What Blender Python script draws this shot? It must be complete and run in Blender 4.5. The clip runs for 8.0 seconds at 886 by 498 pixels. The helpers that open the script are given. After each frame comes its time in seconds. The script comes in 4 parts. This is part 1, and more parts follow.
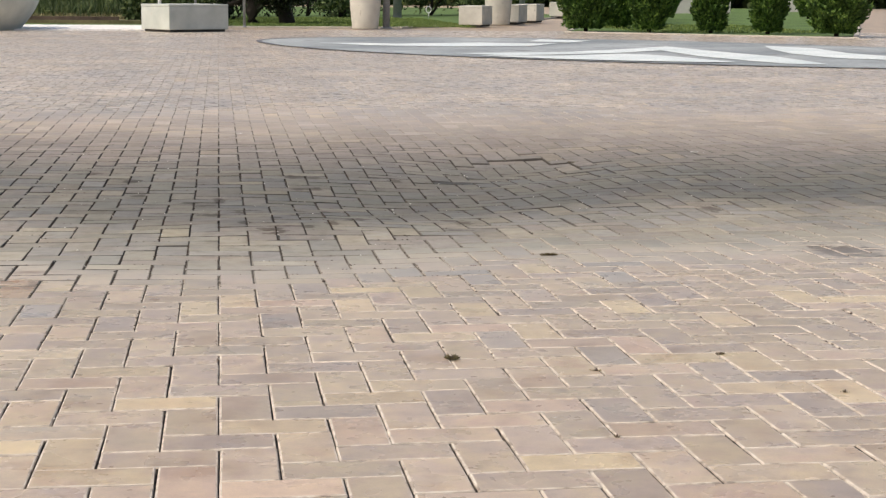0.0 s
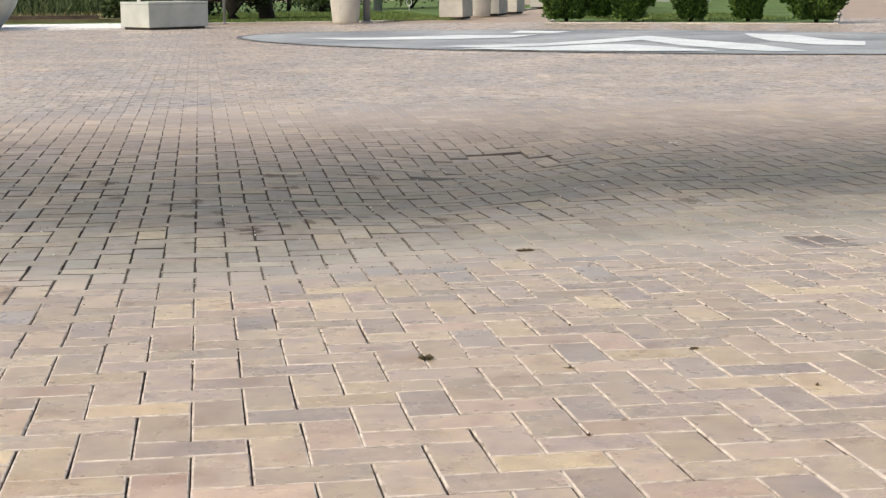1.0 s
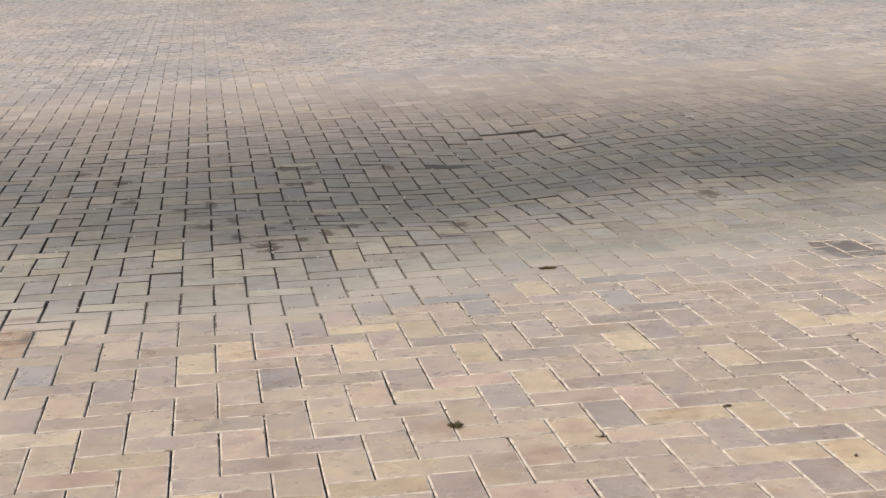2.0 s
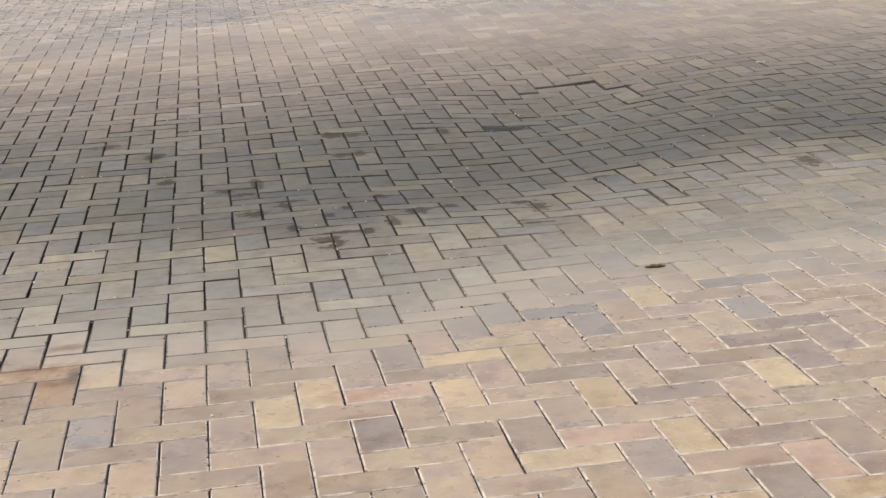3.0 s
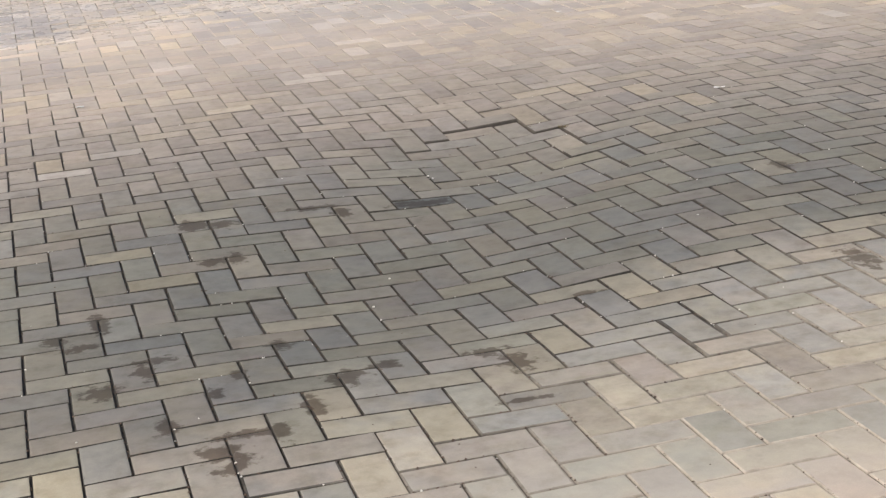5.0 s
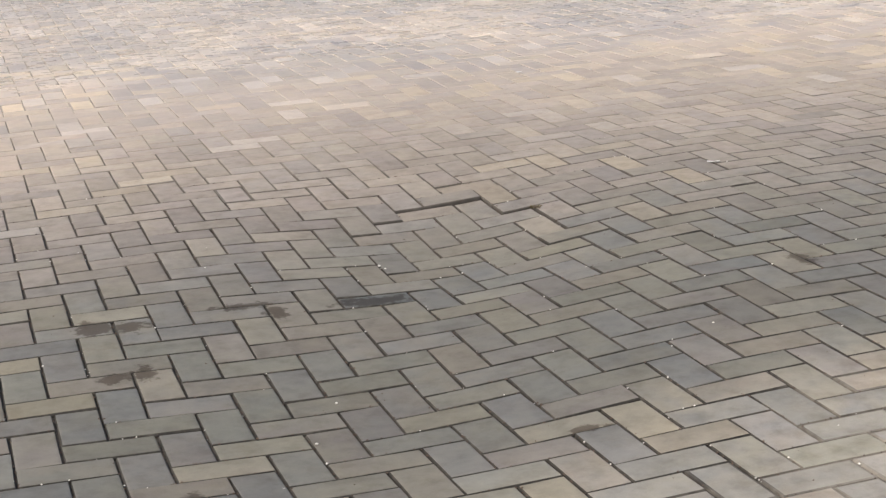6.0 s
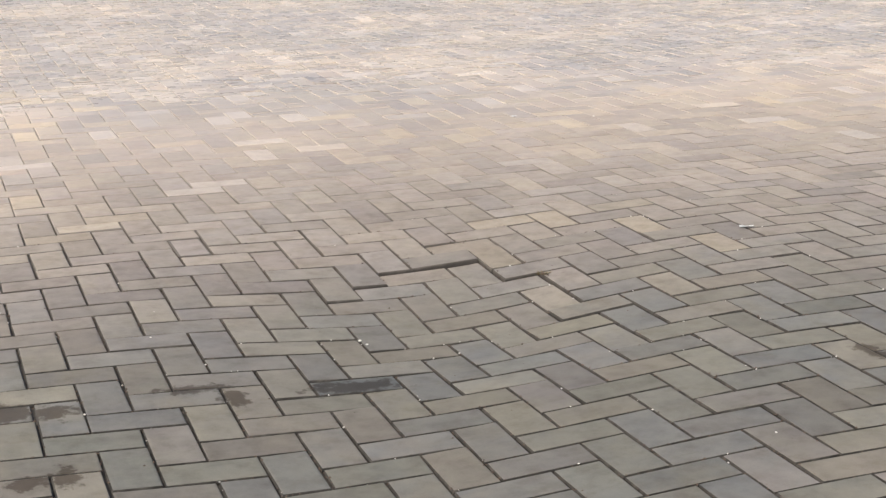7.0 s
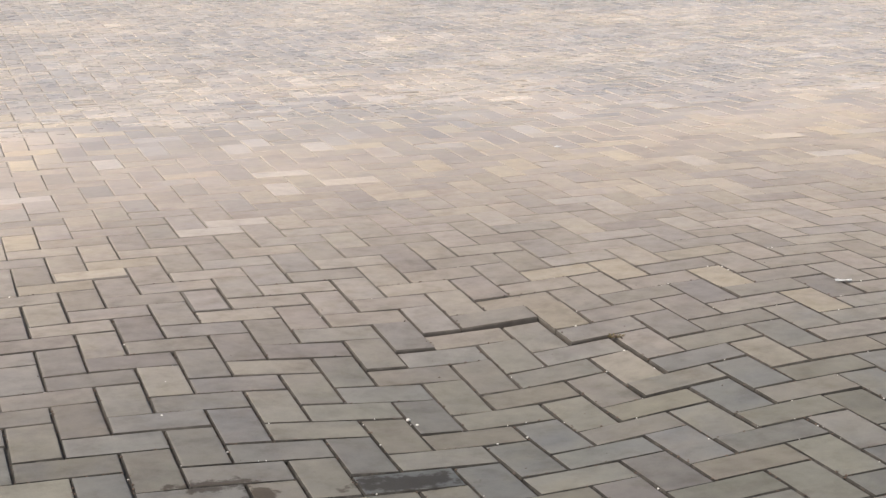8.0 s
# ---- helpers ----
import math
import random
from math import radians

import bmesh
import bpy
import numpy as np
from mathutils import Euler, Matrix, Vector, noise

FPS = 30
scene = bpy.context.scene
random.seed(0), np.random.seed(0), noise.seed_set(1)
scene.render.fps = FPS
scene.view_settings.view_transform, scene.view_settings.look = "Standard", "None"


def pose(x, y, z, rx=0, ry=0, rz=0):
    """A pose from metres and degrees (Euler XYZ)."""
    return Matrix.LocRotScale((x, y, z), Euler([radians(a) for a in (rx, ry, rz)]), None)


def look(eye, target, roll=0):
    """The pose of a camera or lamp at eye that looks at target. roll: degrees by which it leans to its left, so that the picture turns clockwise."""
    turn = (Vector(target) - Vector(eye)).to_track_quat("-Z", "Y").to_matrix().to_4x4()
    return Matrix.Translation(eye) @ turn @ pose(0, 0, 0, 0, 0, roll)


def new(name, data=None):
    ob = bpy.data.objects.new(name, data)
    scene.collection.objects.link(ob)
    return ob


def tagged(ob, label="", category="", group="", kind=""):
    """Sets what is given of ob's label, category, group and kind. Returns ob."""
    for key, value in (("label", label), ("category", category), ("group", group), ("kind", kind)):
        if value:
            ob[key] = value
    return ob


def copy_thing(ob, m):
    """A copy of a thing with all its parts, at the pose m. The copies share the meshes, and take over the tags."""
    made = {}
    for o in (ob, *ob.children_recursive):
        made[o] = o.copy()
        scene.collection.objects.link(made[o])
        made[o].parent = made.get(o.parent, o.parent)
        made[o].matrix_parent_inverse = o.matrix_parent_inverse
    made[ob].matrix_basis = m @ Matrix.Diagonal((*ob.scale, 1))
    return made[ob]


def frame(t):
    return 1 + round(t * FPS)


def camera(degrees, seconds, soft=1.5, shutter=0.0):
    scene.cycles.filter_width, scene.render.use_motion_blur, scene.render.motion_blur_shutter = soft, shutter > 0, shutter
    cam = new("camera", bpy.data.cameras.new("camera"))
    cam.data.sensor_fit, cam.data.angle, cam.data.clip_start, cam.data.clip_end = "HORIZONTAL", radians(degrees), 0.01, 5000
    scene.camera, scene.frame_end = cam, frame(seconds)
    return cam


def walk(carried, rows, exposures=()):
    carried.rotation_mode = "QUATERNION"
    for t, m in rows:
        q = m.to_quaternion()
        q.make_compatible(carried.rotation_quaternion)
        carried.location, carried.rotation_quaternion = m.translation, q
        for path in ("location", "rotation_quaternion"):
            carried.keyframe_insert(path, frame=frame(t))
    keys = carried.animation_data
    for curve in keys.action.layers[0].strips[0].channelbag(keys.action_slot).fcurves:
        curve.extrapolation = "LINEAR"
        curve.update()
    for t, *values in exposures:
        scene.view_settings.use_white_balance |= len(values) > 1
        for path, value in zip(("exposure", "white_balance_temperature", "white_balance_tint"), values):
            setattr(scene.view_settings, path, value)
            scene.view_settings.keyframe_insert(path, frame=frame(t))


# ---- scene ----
cam = camera(31.0, 8.0, soft=1.3)
PATH = [
    (0, (0.01, -0.775, 0.857), (0.284, 1.179, 0.535), 0.5),
    (0.5, (0.021, -0.773, 0.864), (0.31, 1.181, 0.547), 0.1),
    (1, (0.041, -0.776, 0.874), (0.332, 1.175, 0.542), -0.5),
    (1.2, (0.042, -0.766, 0.876), (0.333, 1.183, 0.531), -0.8),
    (2.3, (0.019, -0.49, 1.282), (0.28, 1.439, 0.824), -2.6),
    (2.5, (-0.016, -0.338, 1.314), (0.237, 1.587, 0.837), -2.9),
    (3, (-0.113, 0.023, 1.279), (0.148, 1.934, 0.749), -3.5),
    (3.5, (-0.157, 0.43, 1.302), (0.138, 2.322, 0.726), -4.0),
    (4, (-0.173, 0.884, 1.32), (0.176, 2.759, 0.717), -4.2),
    (4.5, (-0.129, 1.348, 1.345), (0.28, 3.207, 0.731), -4.5),
    (5, (-0.089, 1.788, 1.363), (0.382, 3.637, 0.761), -4.6),
    (5.2, (-0.071, 1.96, 1.368), (0.423, 3.806, 0.778), -4.5),
    (6.3, (0.129, 2.894, 1.165), (0.714, 4.733, 0.642), -2.9),
    (6.5, (0.159, 3.04, 1.132), (0.754, 4.879, 0.619), -2.4),
    (7, (0.219, 3.384, 1.11), (0.833, 5.223, 0.62), -1.3),
    (7.5, (0.269, 3.754, 1.102), (0.882, 5.599, 0.632), -0.9),
    (8, (0.29, 3.988, 1.058), (0.902, 5.834, 0.59), -0.9),
]
EXPOSURES = [(0, 0.10, 6800, 9), (1.2, 0.15, 6800, 9), (2.5, 0.01, 6750, 9), (3.5, 0.06, 6750, 9), (5.0, 0.33, 6700, 8), (6.5, 0.40, 6700, 8), (7.0, 0.45, 6700, 8), (8, 0.37, 6700, 8)]
walk(cam, [(t, look(eye, target, roll)) for t, eye, target, roll in PATH], EXPOSURES)

# ---- daylight: hazy sky and a soft sun ----
SUN_ELEVATION, SUN_AZIMUTH = 52, 250  # degrees; azimuth clockwise from +y
world = bpy.data.worlds.new("sky")
scene.world = world
world.use_nodes = True
wn, wl = world.node_tree.nodes, world.node_tree.links
sky = wn.new("ShaderNodeTexSky")
sky.sky_type, sky.sun_disc = "NISHITA", False
sky.sun_elevation, sky.sun_rotation = radians(SUN_ELEVATION), radians(SUN_AZIMUTH)
sky.air_density, sky.dust_density, sky.ozone_density = 1.0, 6.0, 1.0
wl.new(sky.outputs[0], wn["Background"].inputs[0])
wn["Background"].inputs[1].default_value = 0.15
sun_data = bpy.data.lights.new("sun", "SUN")
sun_data.energy, sun_data.angle, sun_data.color = 1.5, radians(12), (1.0, 0.95, 0.88)
sun = new("sun", sun_data)
az, el = radians(SUN_AZIMUTH), radians(SUN_ELEVATION)
sun.matrix_world = look((math.sin(az) * math.cos(el) * 50, math.cos(az) * math.cos(el) * 50, math.sin(el) * 50), (0, 0, 0))


# ---- shape of the paved ground ----
def smooth(a, b, v):
    t = np.clip((v - a) / (b - a), 0, 1)
    return t * t * (3 - 2 * t)


# uneven settling inside the hollow: x, y, height of each half-metre lobe
LOBES = [(0.3, 4.2, -0.015), (0.3, 5.0, 0.020), (0.3, 6.4, 0.012), (0.3, 7.0, 0.009), (0.9, 5.0, -0.004), (0.9, 5.8, -0.019), (0.9, 7.0, 0.015),
         (0.9, 7.7, 0.008), (1.4, 5.0, 0.008), (1.4, 5.8, 0.011), (1.4, 7.0, -0.040), (1.4, 7.7, -0.012), (1.9, 5.8, 0.014), (1.9, 6.4, 0.021),
         (1.9, 7.0, 0.012), (1.9, 7.7, -0.004), (2.5, 6.4, 0.005), (2.5, 7.0, 0.010), (2.5, 7.7, 0.014)]


def ground_z(x, y):
    """Height of the paving: it falls away from the near side and sags into a hollow."""
    fall = 0.0235 * 0.5 * ((5 - y) + np.sqrt((5 - y) ** 2 + 0.36))
    sag = 0.05 * np.exp(-((x - 1.1) / 1.5) ** 2 - ((y - 6.3) / 1.3) ** 2)
    lobes = sum(h * np.exp(-((x - a) ** 2 + (y - b) ** 2) / 0.25) for a, b, h in LOBES)
    swell = smooth(7.5, 10, y) * (0.004 * np.sin(x * 1.9 + y * 2.3) + 0.003 * np.sin(x * 3.1 - y * 3.7 + 1.0) + 0.004 * np.sin(y * 1.3 + 0.6))
    return fall - sag + lobes + swell * (1 - smooth(14, 17, y))


def heave(x, y):
    """The broken edge: pavers beyond it stand proud, those before it have sunk."""
    edge = np.where(x < 1.4, 7.4, np.where(x < 1.7, 7.5, 7.3))
    along = np.exp(-((x - 1.6) / 0.33) ** 4)
    d = y - edge
    broken = along * np.where(d > 0, 0.0065 * np.exp(-d / 0.35), -0.004 * np.exp(d / 0.45))
    beside = 0.006 * np.exp(-np.maximum(x - 1.8, 0) / 0.25) * np.exp(-((y - 7.2) / 0.28) ** 2)
    return np.where(x < 1.8, broken, beside)


# ---- materials ----
def material(name):
    m = bpy.data.materials.new(name)
    m.use_nodes = True
    nodes, links = m.node_tree.nodes, m.node_tree.links
    return m, nodes, links, nodes["Principled BSDF"]


def maths(nodes, links, op, a, b=None, c=None, clamp=False):
    n = nodes.new("ShaderNodeMath")
    n.operation, n.use_clamp = op, clamp
    for i, v in enumerate((a, b, c)):
        if v is None:
            continue
        if isinstance(v, (int, float)):
            n.inputs[i].default_value = v
        else:
            links.new(v, n.inputs[i])
    return n.outputs[0]


def ramp(nodes, links, value, stops, mode="LINEAR"):
    n = nodes.new("ShaderNodeValToRGB")
    n.color_ramp.interpolation = mode
    while len(n.color_ramp.elements) < len(stops):
        n.color_ramp.elements.new(0.5)
    for e, (at, c) in zip(n.color_ramp.elements, stops):
        e.position, e.color = at, (*c, 1) if len(c) == 3 else c
    links.new(value, n.inputs[0])
    return n.outputs[0]


def mix(nodes, links, factor, a, b, how="MIX"):
    n = nodes.new("ShaderNodeMix")
    n.data_type, n.blend_type = "RGBA", how
    for socket, v in ((n.inputs[0], factor), (n.inputs[6], a), (n.inputs[7], b)):
        if isinstance(v, (int, float)):
            socket.default_value = v
        elif isinstance(v, tuple):
            socket.default_value = (*v, 1)
        else:
            links.new(v, socket)
    return n.outputs[2]


def noise_at(nodes, links, vector, scale, detail=3.0, rough=0.55, w=None):
    n = nodes.new("ShaderNodeTexNoise")
    n.inputs["Scale"].default_value, n.inputs["Detail"].default_value = scale, detail
    n.inputs["Roughness"].default_value = rough
    if w is not None:
        n.noise_dimensions = "4D"
        links.new(w, n.inputs["W"])
    links.new(vector, n.inputs["Vector"])
    return n.outputs["Fac"]


def bump(nodes, links, bsdf, height, strength, distance):
    n = nodes.new("ShaderNodeBump")
    n.inputs["Strength"].default_value, n.inputs["Distance"].default_value = strength, distance
    links.new(height, n.inputs["Height"])
    links.new(n.outputs[0], bsdf.inputs["Normal"])


BEIGE, TAN, YELLOW = (0.445, 0.352, 0.262), (0.470, 0.362, 0.243), (0.520, 0.412, 0.245)
MAUVE, BROWN, SLATE, PINK = (0.395, 0.306, 0.252), (0.405, 0.312, 0.236), (0.350, 0.284, 0.244), (0.450, 0.325, 0.247)
CLOUDS = [(0.36, (0.360, 0.292, 0.245)), (0.45, (0.455, 0.348, 0.262)), (0.54, (0.515, 0.410, 0.250)), (0.64, (0.455, 0.312, 0.235))]


SILTS = [(0.245, 0.252, 0.200), (0.205, 0.228, 0.228), (0.270, 0.245, 0.205), (0.195, 0.205, 0.195), (0.310, 0.298, 0.228), (0.240, 0.225, 0.212), (0.205, 0.228, 0.198),
         (0.285, 0.268, 0.200), (0.190, 0.215, 0.222)]
# damp marks in the hollow: x, y, half width, half depth
BLOTCHES = [(-0.33, 6.00, 0.035, 0.05), (-0.12, 5.76, 0.03, 0.05), (-0.06, 5.69, 0.045, 0.035), (0.00, 5.86, 0.025, 0.08), (0.08, 5.42, 0.025, 0.07), (-0.03, 5.32, 0.045, 0.055),
            (0.12, 5.50, 0.06, 0.025), (0.22, 5.18, 0.02, 0.04), (0.09, 5.01, 0.03, 0.045), (0.26, 4.90, 0.08, 0.025), (0.18, 4.82, 0.055, 0.045), (0.20, 4.75, 0.045, 0.03),
            (0.42, 5.48, 0.035, 0.05), (0.52, 5.16, 0.05, 0.06), (0.62, 5.22, 0.05, 0.03), (0.32, 4.88, 0.025, 0.06), (0.41, 5.00, 0.025, 0.07), (0.91, 5.09, 0.045, 0.07),
            (0.85, 4.85, 0.06, 0.015), (0.86, 5.20, 0.06, 0.03), (0.29, 5.29, 0.02, 0.04), (0.74, 6.70, 0.09, 0.025), (0.82, 6.63, 0.03, 0.05), (1.09, 6.64, 0.10, 0.045),
            (0.35, 6.66, 0.05, 0.05), (0.44, 6.64, 0.05, 0.05), (0.36, 6.27, 0.035, 0.03), (0.43, 6.28, 0.03, 0.05), (1.24, 5.51, 0.04, 0.02), (2.03, 4.15, 0.12, 0.16),
            (1.95, 5.37, 0.04, 0.09), (2.20, 6.30, 0.03, 0.06), (-0.39, 6.51, 0.05, 0.06), (-0.58, 6.78, 0.07, 0.05)]

# x, y, half width, half depth, tint
STAINS = [(-0.51, 3.72, 0.025, 0.09, (0.38, 0.27, 0.15)), (-0.60, 3.79, 0.11, 0.035, (0.78, 0.55, 0.30)), (-0.56, 3.67, 0.05, 0.03, (0.70, 0.50, 0.30)),
          (-0.17, 3.46, 0.07, 0.06, (0.78, 0.70, 0.66)), (-0.57, 3.96, 0.09, 0.03, (0.62, 0.52, 0.45)), (0.12, 3.20, 0.06, 0.04, (0.74, 0.66, 0.60)),
          (0.12, 3.36, 0.09, 0.05, (0.82, 0.74, 0.68))]


def paver_material(name, single, palette, rubbed=0.3, muddied=0.85):
    """Colour-mixed concrete pavers: each one drifts between two tints; silt lies where the hollow held water."""
    m, nodes, links, bsdf = material(name)
    where = nodes.new("ShaderNodeNewGeometry")
    pos = where.outputs["Position"]
    rand = nodes.new("ShaderNodeObjectInfo").outputs["Random"] if single else where.outputs["Random Per Island"]
    n = len(palette)
    first = ramp(nodes, links, rand, [(i / n, c) for i, c in enumerate(palette)], "CONSTANT")
    other = maths(nodes, links, "FRACT", maths(nodes, links, "MULTIPLY", rand, 7.31))
    second = ramp(nodes, links, other, [(i / n, c) for i, c in enumerate(palette)], "CONSTANT")
    shift = maths(nodes, links, "MULTIPLY", rand, 50.0)
    cloud = noise_at(nodes, links, pos, 11.0, 3.0, 0.55, shift)
    drift = ramp(nodes, links, cloud, [(0.36, (0, 0, 0)), (0.64, (1, 1, 1))])
    colour = mix(nodes, links, maths(nodes, links, "MULTIPLY", drift, 0.9), first, second)
    # rubbed, patchy surface that runs on inside each paver
    patchy = noise_at(nodes, links, pos, 8.0, 4.0, 0.6, maths(nodes, links, "MULTIPLY", rand, 3.0))
    colour = mix(nodes, links, rubbed, colour, ramp(nodes, links, patchy, CLOUDS))
    # each paver a little lighter or darker
    tone = maths(nodes, links, "FRACT", maths(nodes, links, "MULTIPLY", rand, 13.7))
    tone = maths(nodes, links, "MULTIPLY_ADD", tone, 0.34, 0.85)
    value = nodes.new("ShaderNodeCombineColor")
    for i in range(3):
        links.new(tone, value.inputs[i])
    colour = mix(nodes, links, 1.0, colour, value.outputs[0], "MULTIPLY")
    # sand grain and scuffs
    grain = noise_at(nodes, links, pos, 420.0, 2.0, 0.7)
    scuff = noise_at(nodes, links, pos, 38.0, 5.0, 0.65)
    colour = mix(nodes, links, 1.0, colour, ramp(nodes, links, grain, [(0.25, (0.80, 0.80, 0.80)), (0.75, (1.14, 1.14, 1.14))]), "MULTIPLY")
    colour = mix(nodes, links, 1.0, colour, ramp(nodes, links, scuff, [(0.25, (0.88, 0.87, 0.86)), (0.5, (1, 1, 1)), (0.75, (1.07, 1.07, 1.07))]), "MULTIPLY")
    smudge = noise_at(nodes, links, pos, 16.0, 4.0, 0.62, shift)
    colour = mix(nodes, links, 1.0, colour, ramp(nodes, links, smudge, [(0.32, (0.80, 0.775, 0.76)), (0.46, (0.98, 0.98, 0.98)), (0.66, (1.09, 1.09, 1.06))]), "MULTIPLY")
    stain = noise_at(nodes, links, pos, 5.5, 5.0, 0.62)
    colour = mix(nodes, links, 1.0, colour, ramp(nodes, links, stain, [(0.54, (1, 1, 1)), (0.70, (0.78, 0.70, 0.62))]), "MULTIPLY")
    # beyond the hollow: pale sky sheen put into the colour; lighter and mauve-grey drifts
    split = nodes.new("ShaderNodeSeparateXYZ")
    links.new(pos, split.inputs[0])
    wave = noise_at(nodes, links, pos, 0.9, 3.0, 0.5)
    level = nodes.new("ShaderNodeCombineXYZ")
    links.new(split.outputs[0], level.inputs[0])
    links.new(split.outputs[1], level.inputs[1])
    flat_pos = level.outputs[0]
    y = maths(nodes, links, "ADD", split.outputs[1], maths(nodes, links, "MULTIPLY_ADD", wave, 1.2, -0.6))
    across = maths(nodes, links, "MINIMUM", split.outputs[0], 1.7)
    shore = maths(nodes, links, "ABSOLUTE", maths(nodes, links, "SUBTRACT", across, 0.1))
    y_near = maths(nodes, links, "SUBTRACT", y, maths(nodes, links, "MULTIPLY", shore, 0.25))
    y_core = maths(nodes, links, "SUBTRACT", y, maths(nodes, links, "MULTIPLY", shore, 0.50))
    y_far = maths(nodes, links, "ADD", y, maths(nodes, links, "MULTIPLY_ADD", split.outputs[0], 0.10, -0.10))

    def edge(a, b, along=None):
        n = nodes.new("ShaderNodeMapRange")
        n.interpolation_type = "SMOOTHSTEP"
        n.inputs["From Min"].default_value, n.inputs["From Max"].default_value = a, b
        links.new(along or y, n.inputs["Value"])
        return n.outputs[0]

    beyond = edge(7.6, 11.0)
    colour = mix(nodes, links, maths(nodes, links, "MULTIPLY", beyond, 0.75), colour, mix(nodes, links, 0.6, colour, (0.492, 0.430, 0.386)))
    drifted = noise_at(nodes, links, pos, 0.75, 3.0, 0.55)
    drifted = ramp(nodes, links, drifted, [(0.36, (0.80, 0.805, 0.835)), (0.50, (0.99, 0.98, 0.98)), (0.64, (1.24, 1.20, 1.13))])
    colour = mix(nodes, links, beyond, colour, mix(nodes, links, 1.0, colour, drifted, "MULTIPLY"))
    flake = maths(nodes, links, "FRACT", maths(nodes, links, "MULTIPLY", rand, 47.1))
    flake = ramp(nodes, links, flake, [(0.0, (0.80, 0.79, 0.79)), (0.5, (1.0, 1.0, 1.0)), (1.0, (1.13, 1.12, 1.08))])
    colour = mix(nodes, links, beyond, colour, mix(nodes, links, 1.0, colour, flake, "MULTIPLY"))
    # dried silt and damp; the hollow's weaker sky sheen is painted in as darkening
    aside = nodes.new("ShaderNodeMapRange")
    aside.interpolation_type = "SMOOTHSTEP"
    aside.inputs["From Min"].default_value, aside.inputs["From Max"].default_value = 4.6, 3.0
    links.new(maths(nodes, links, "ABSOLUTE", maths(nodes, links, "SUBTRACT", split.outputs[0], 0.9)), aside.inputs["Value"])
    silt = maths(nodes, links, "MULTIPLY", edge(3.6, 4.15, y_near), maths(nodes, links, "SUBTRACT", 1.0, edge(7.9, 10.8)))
    damp_dim = maths(nodes, links, "MULTIPLY", edge(4.2, 5.2, y_core), maths(nodes, links, "SUBTRACT", 1.0, edge(6.1, 9.0, y_far)))
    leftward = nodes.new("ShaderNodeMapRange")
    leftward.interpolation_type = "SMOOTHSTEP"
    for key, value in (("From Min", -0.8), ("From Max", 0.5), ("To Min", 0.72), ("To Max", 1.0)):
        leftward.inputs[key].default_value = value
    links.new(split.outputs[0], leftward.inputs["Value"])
    damp_dim = maths(nodes, links, "MULTIPLY", damp_dim, leftward.outputs[0])
    silt, damp_dim = (maths(nodes, links, "MULTIPLY", v, aside.outputs[0]) for v in (silt, damp_dim))
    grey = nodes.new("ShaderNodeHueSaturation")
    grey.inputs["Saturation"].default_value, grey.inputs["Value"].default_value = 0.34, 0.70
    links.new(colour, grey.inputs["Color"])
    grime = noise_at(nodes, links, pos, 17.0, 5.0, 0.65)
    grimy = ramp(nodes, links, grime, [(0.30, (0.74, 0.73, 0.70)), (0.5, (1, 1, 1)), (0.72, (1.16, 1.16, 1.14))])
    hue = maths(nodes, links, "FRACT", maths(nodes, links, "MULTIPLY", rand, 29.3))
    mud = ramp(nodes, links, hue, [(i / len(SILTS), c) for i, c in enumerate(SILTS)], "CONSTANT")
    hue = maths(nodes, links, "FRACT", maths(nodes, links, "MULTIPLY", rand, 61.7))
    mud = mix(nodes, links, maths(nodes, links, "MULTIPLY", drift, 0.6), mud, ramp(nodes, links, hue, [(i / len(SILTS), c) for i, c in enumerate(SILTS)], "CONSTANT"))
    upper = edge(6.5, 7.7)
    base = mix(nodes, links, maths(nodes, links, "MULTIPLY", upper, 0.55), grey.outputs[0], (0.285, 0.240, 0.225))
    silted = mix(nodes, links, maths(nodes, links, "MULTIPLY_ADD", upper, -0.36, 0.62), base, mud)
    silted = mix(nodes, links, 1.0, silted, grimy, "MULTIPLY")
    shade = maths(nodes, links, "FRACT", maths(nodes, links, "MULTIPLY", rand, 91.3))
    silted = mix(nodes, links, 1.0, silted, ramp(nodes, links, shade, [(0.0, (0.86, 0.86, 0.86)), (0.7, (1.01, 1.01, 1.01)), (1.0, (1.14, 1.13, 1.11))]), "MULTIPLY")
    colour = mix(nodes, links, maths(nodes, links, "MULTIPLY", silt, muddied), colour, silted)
    # damp, plus the dimness of the slope put into the colour
    colour = mix(nodes, links, maths(nodes, links, "MULTIPLY", damp_dim, 0.86), colour, (0.400, 0.424, 0.442), "MULTIPLY")
    # pale rim of dried silt along the near shore
    rim = maths(nodes, links, "MULTIPLY", edge(3.5, 3.85, y_near), maths(nodes, links, "SUBTRACT", 1.0, edge(3.9, 4.5, y_near)))
    colour = mix(nodes, links, maths(nodes, links, "MULTIPLY", maths(nodes, links, "MULTIPLY", rim, aside.outputs[0]), 0.35), colour, (0.42, 0.41, 0.37))
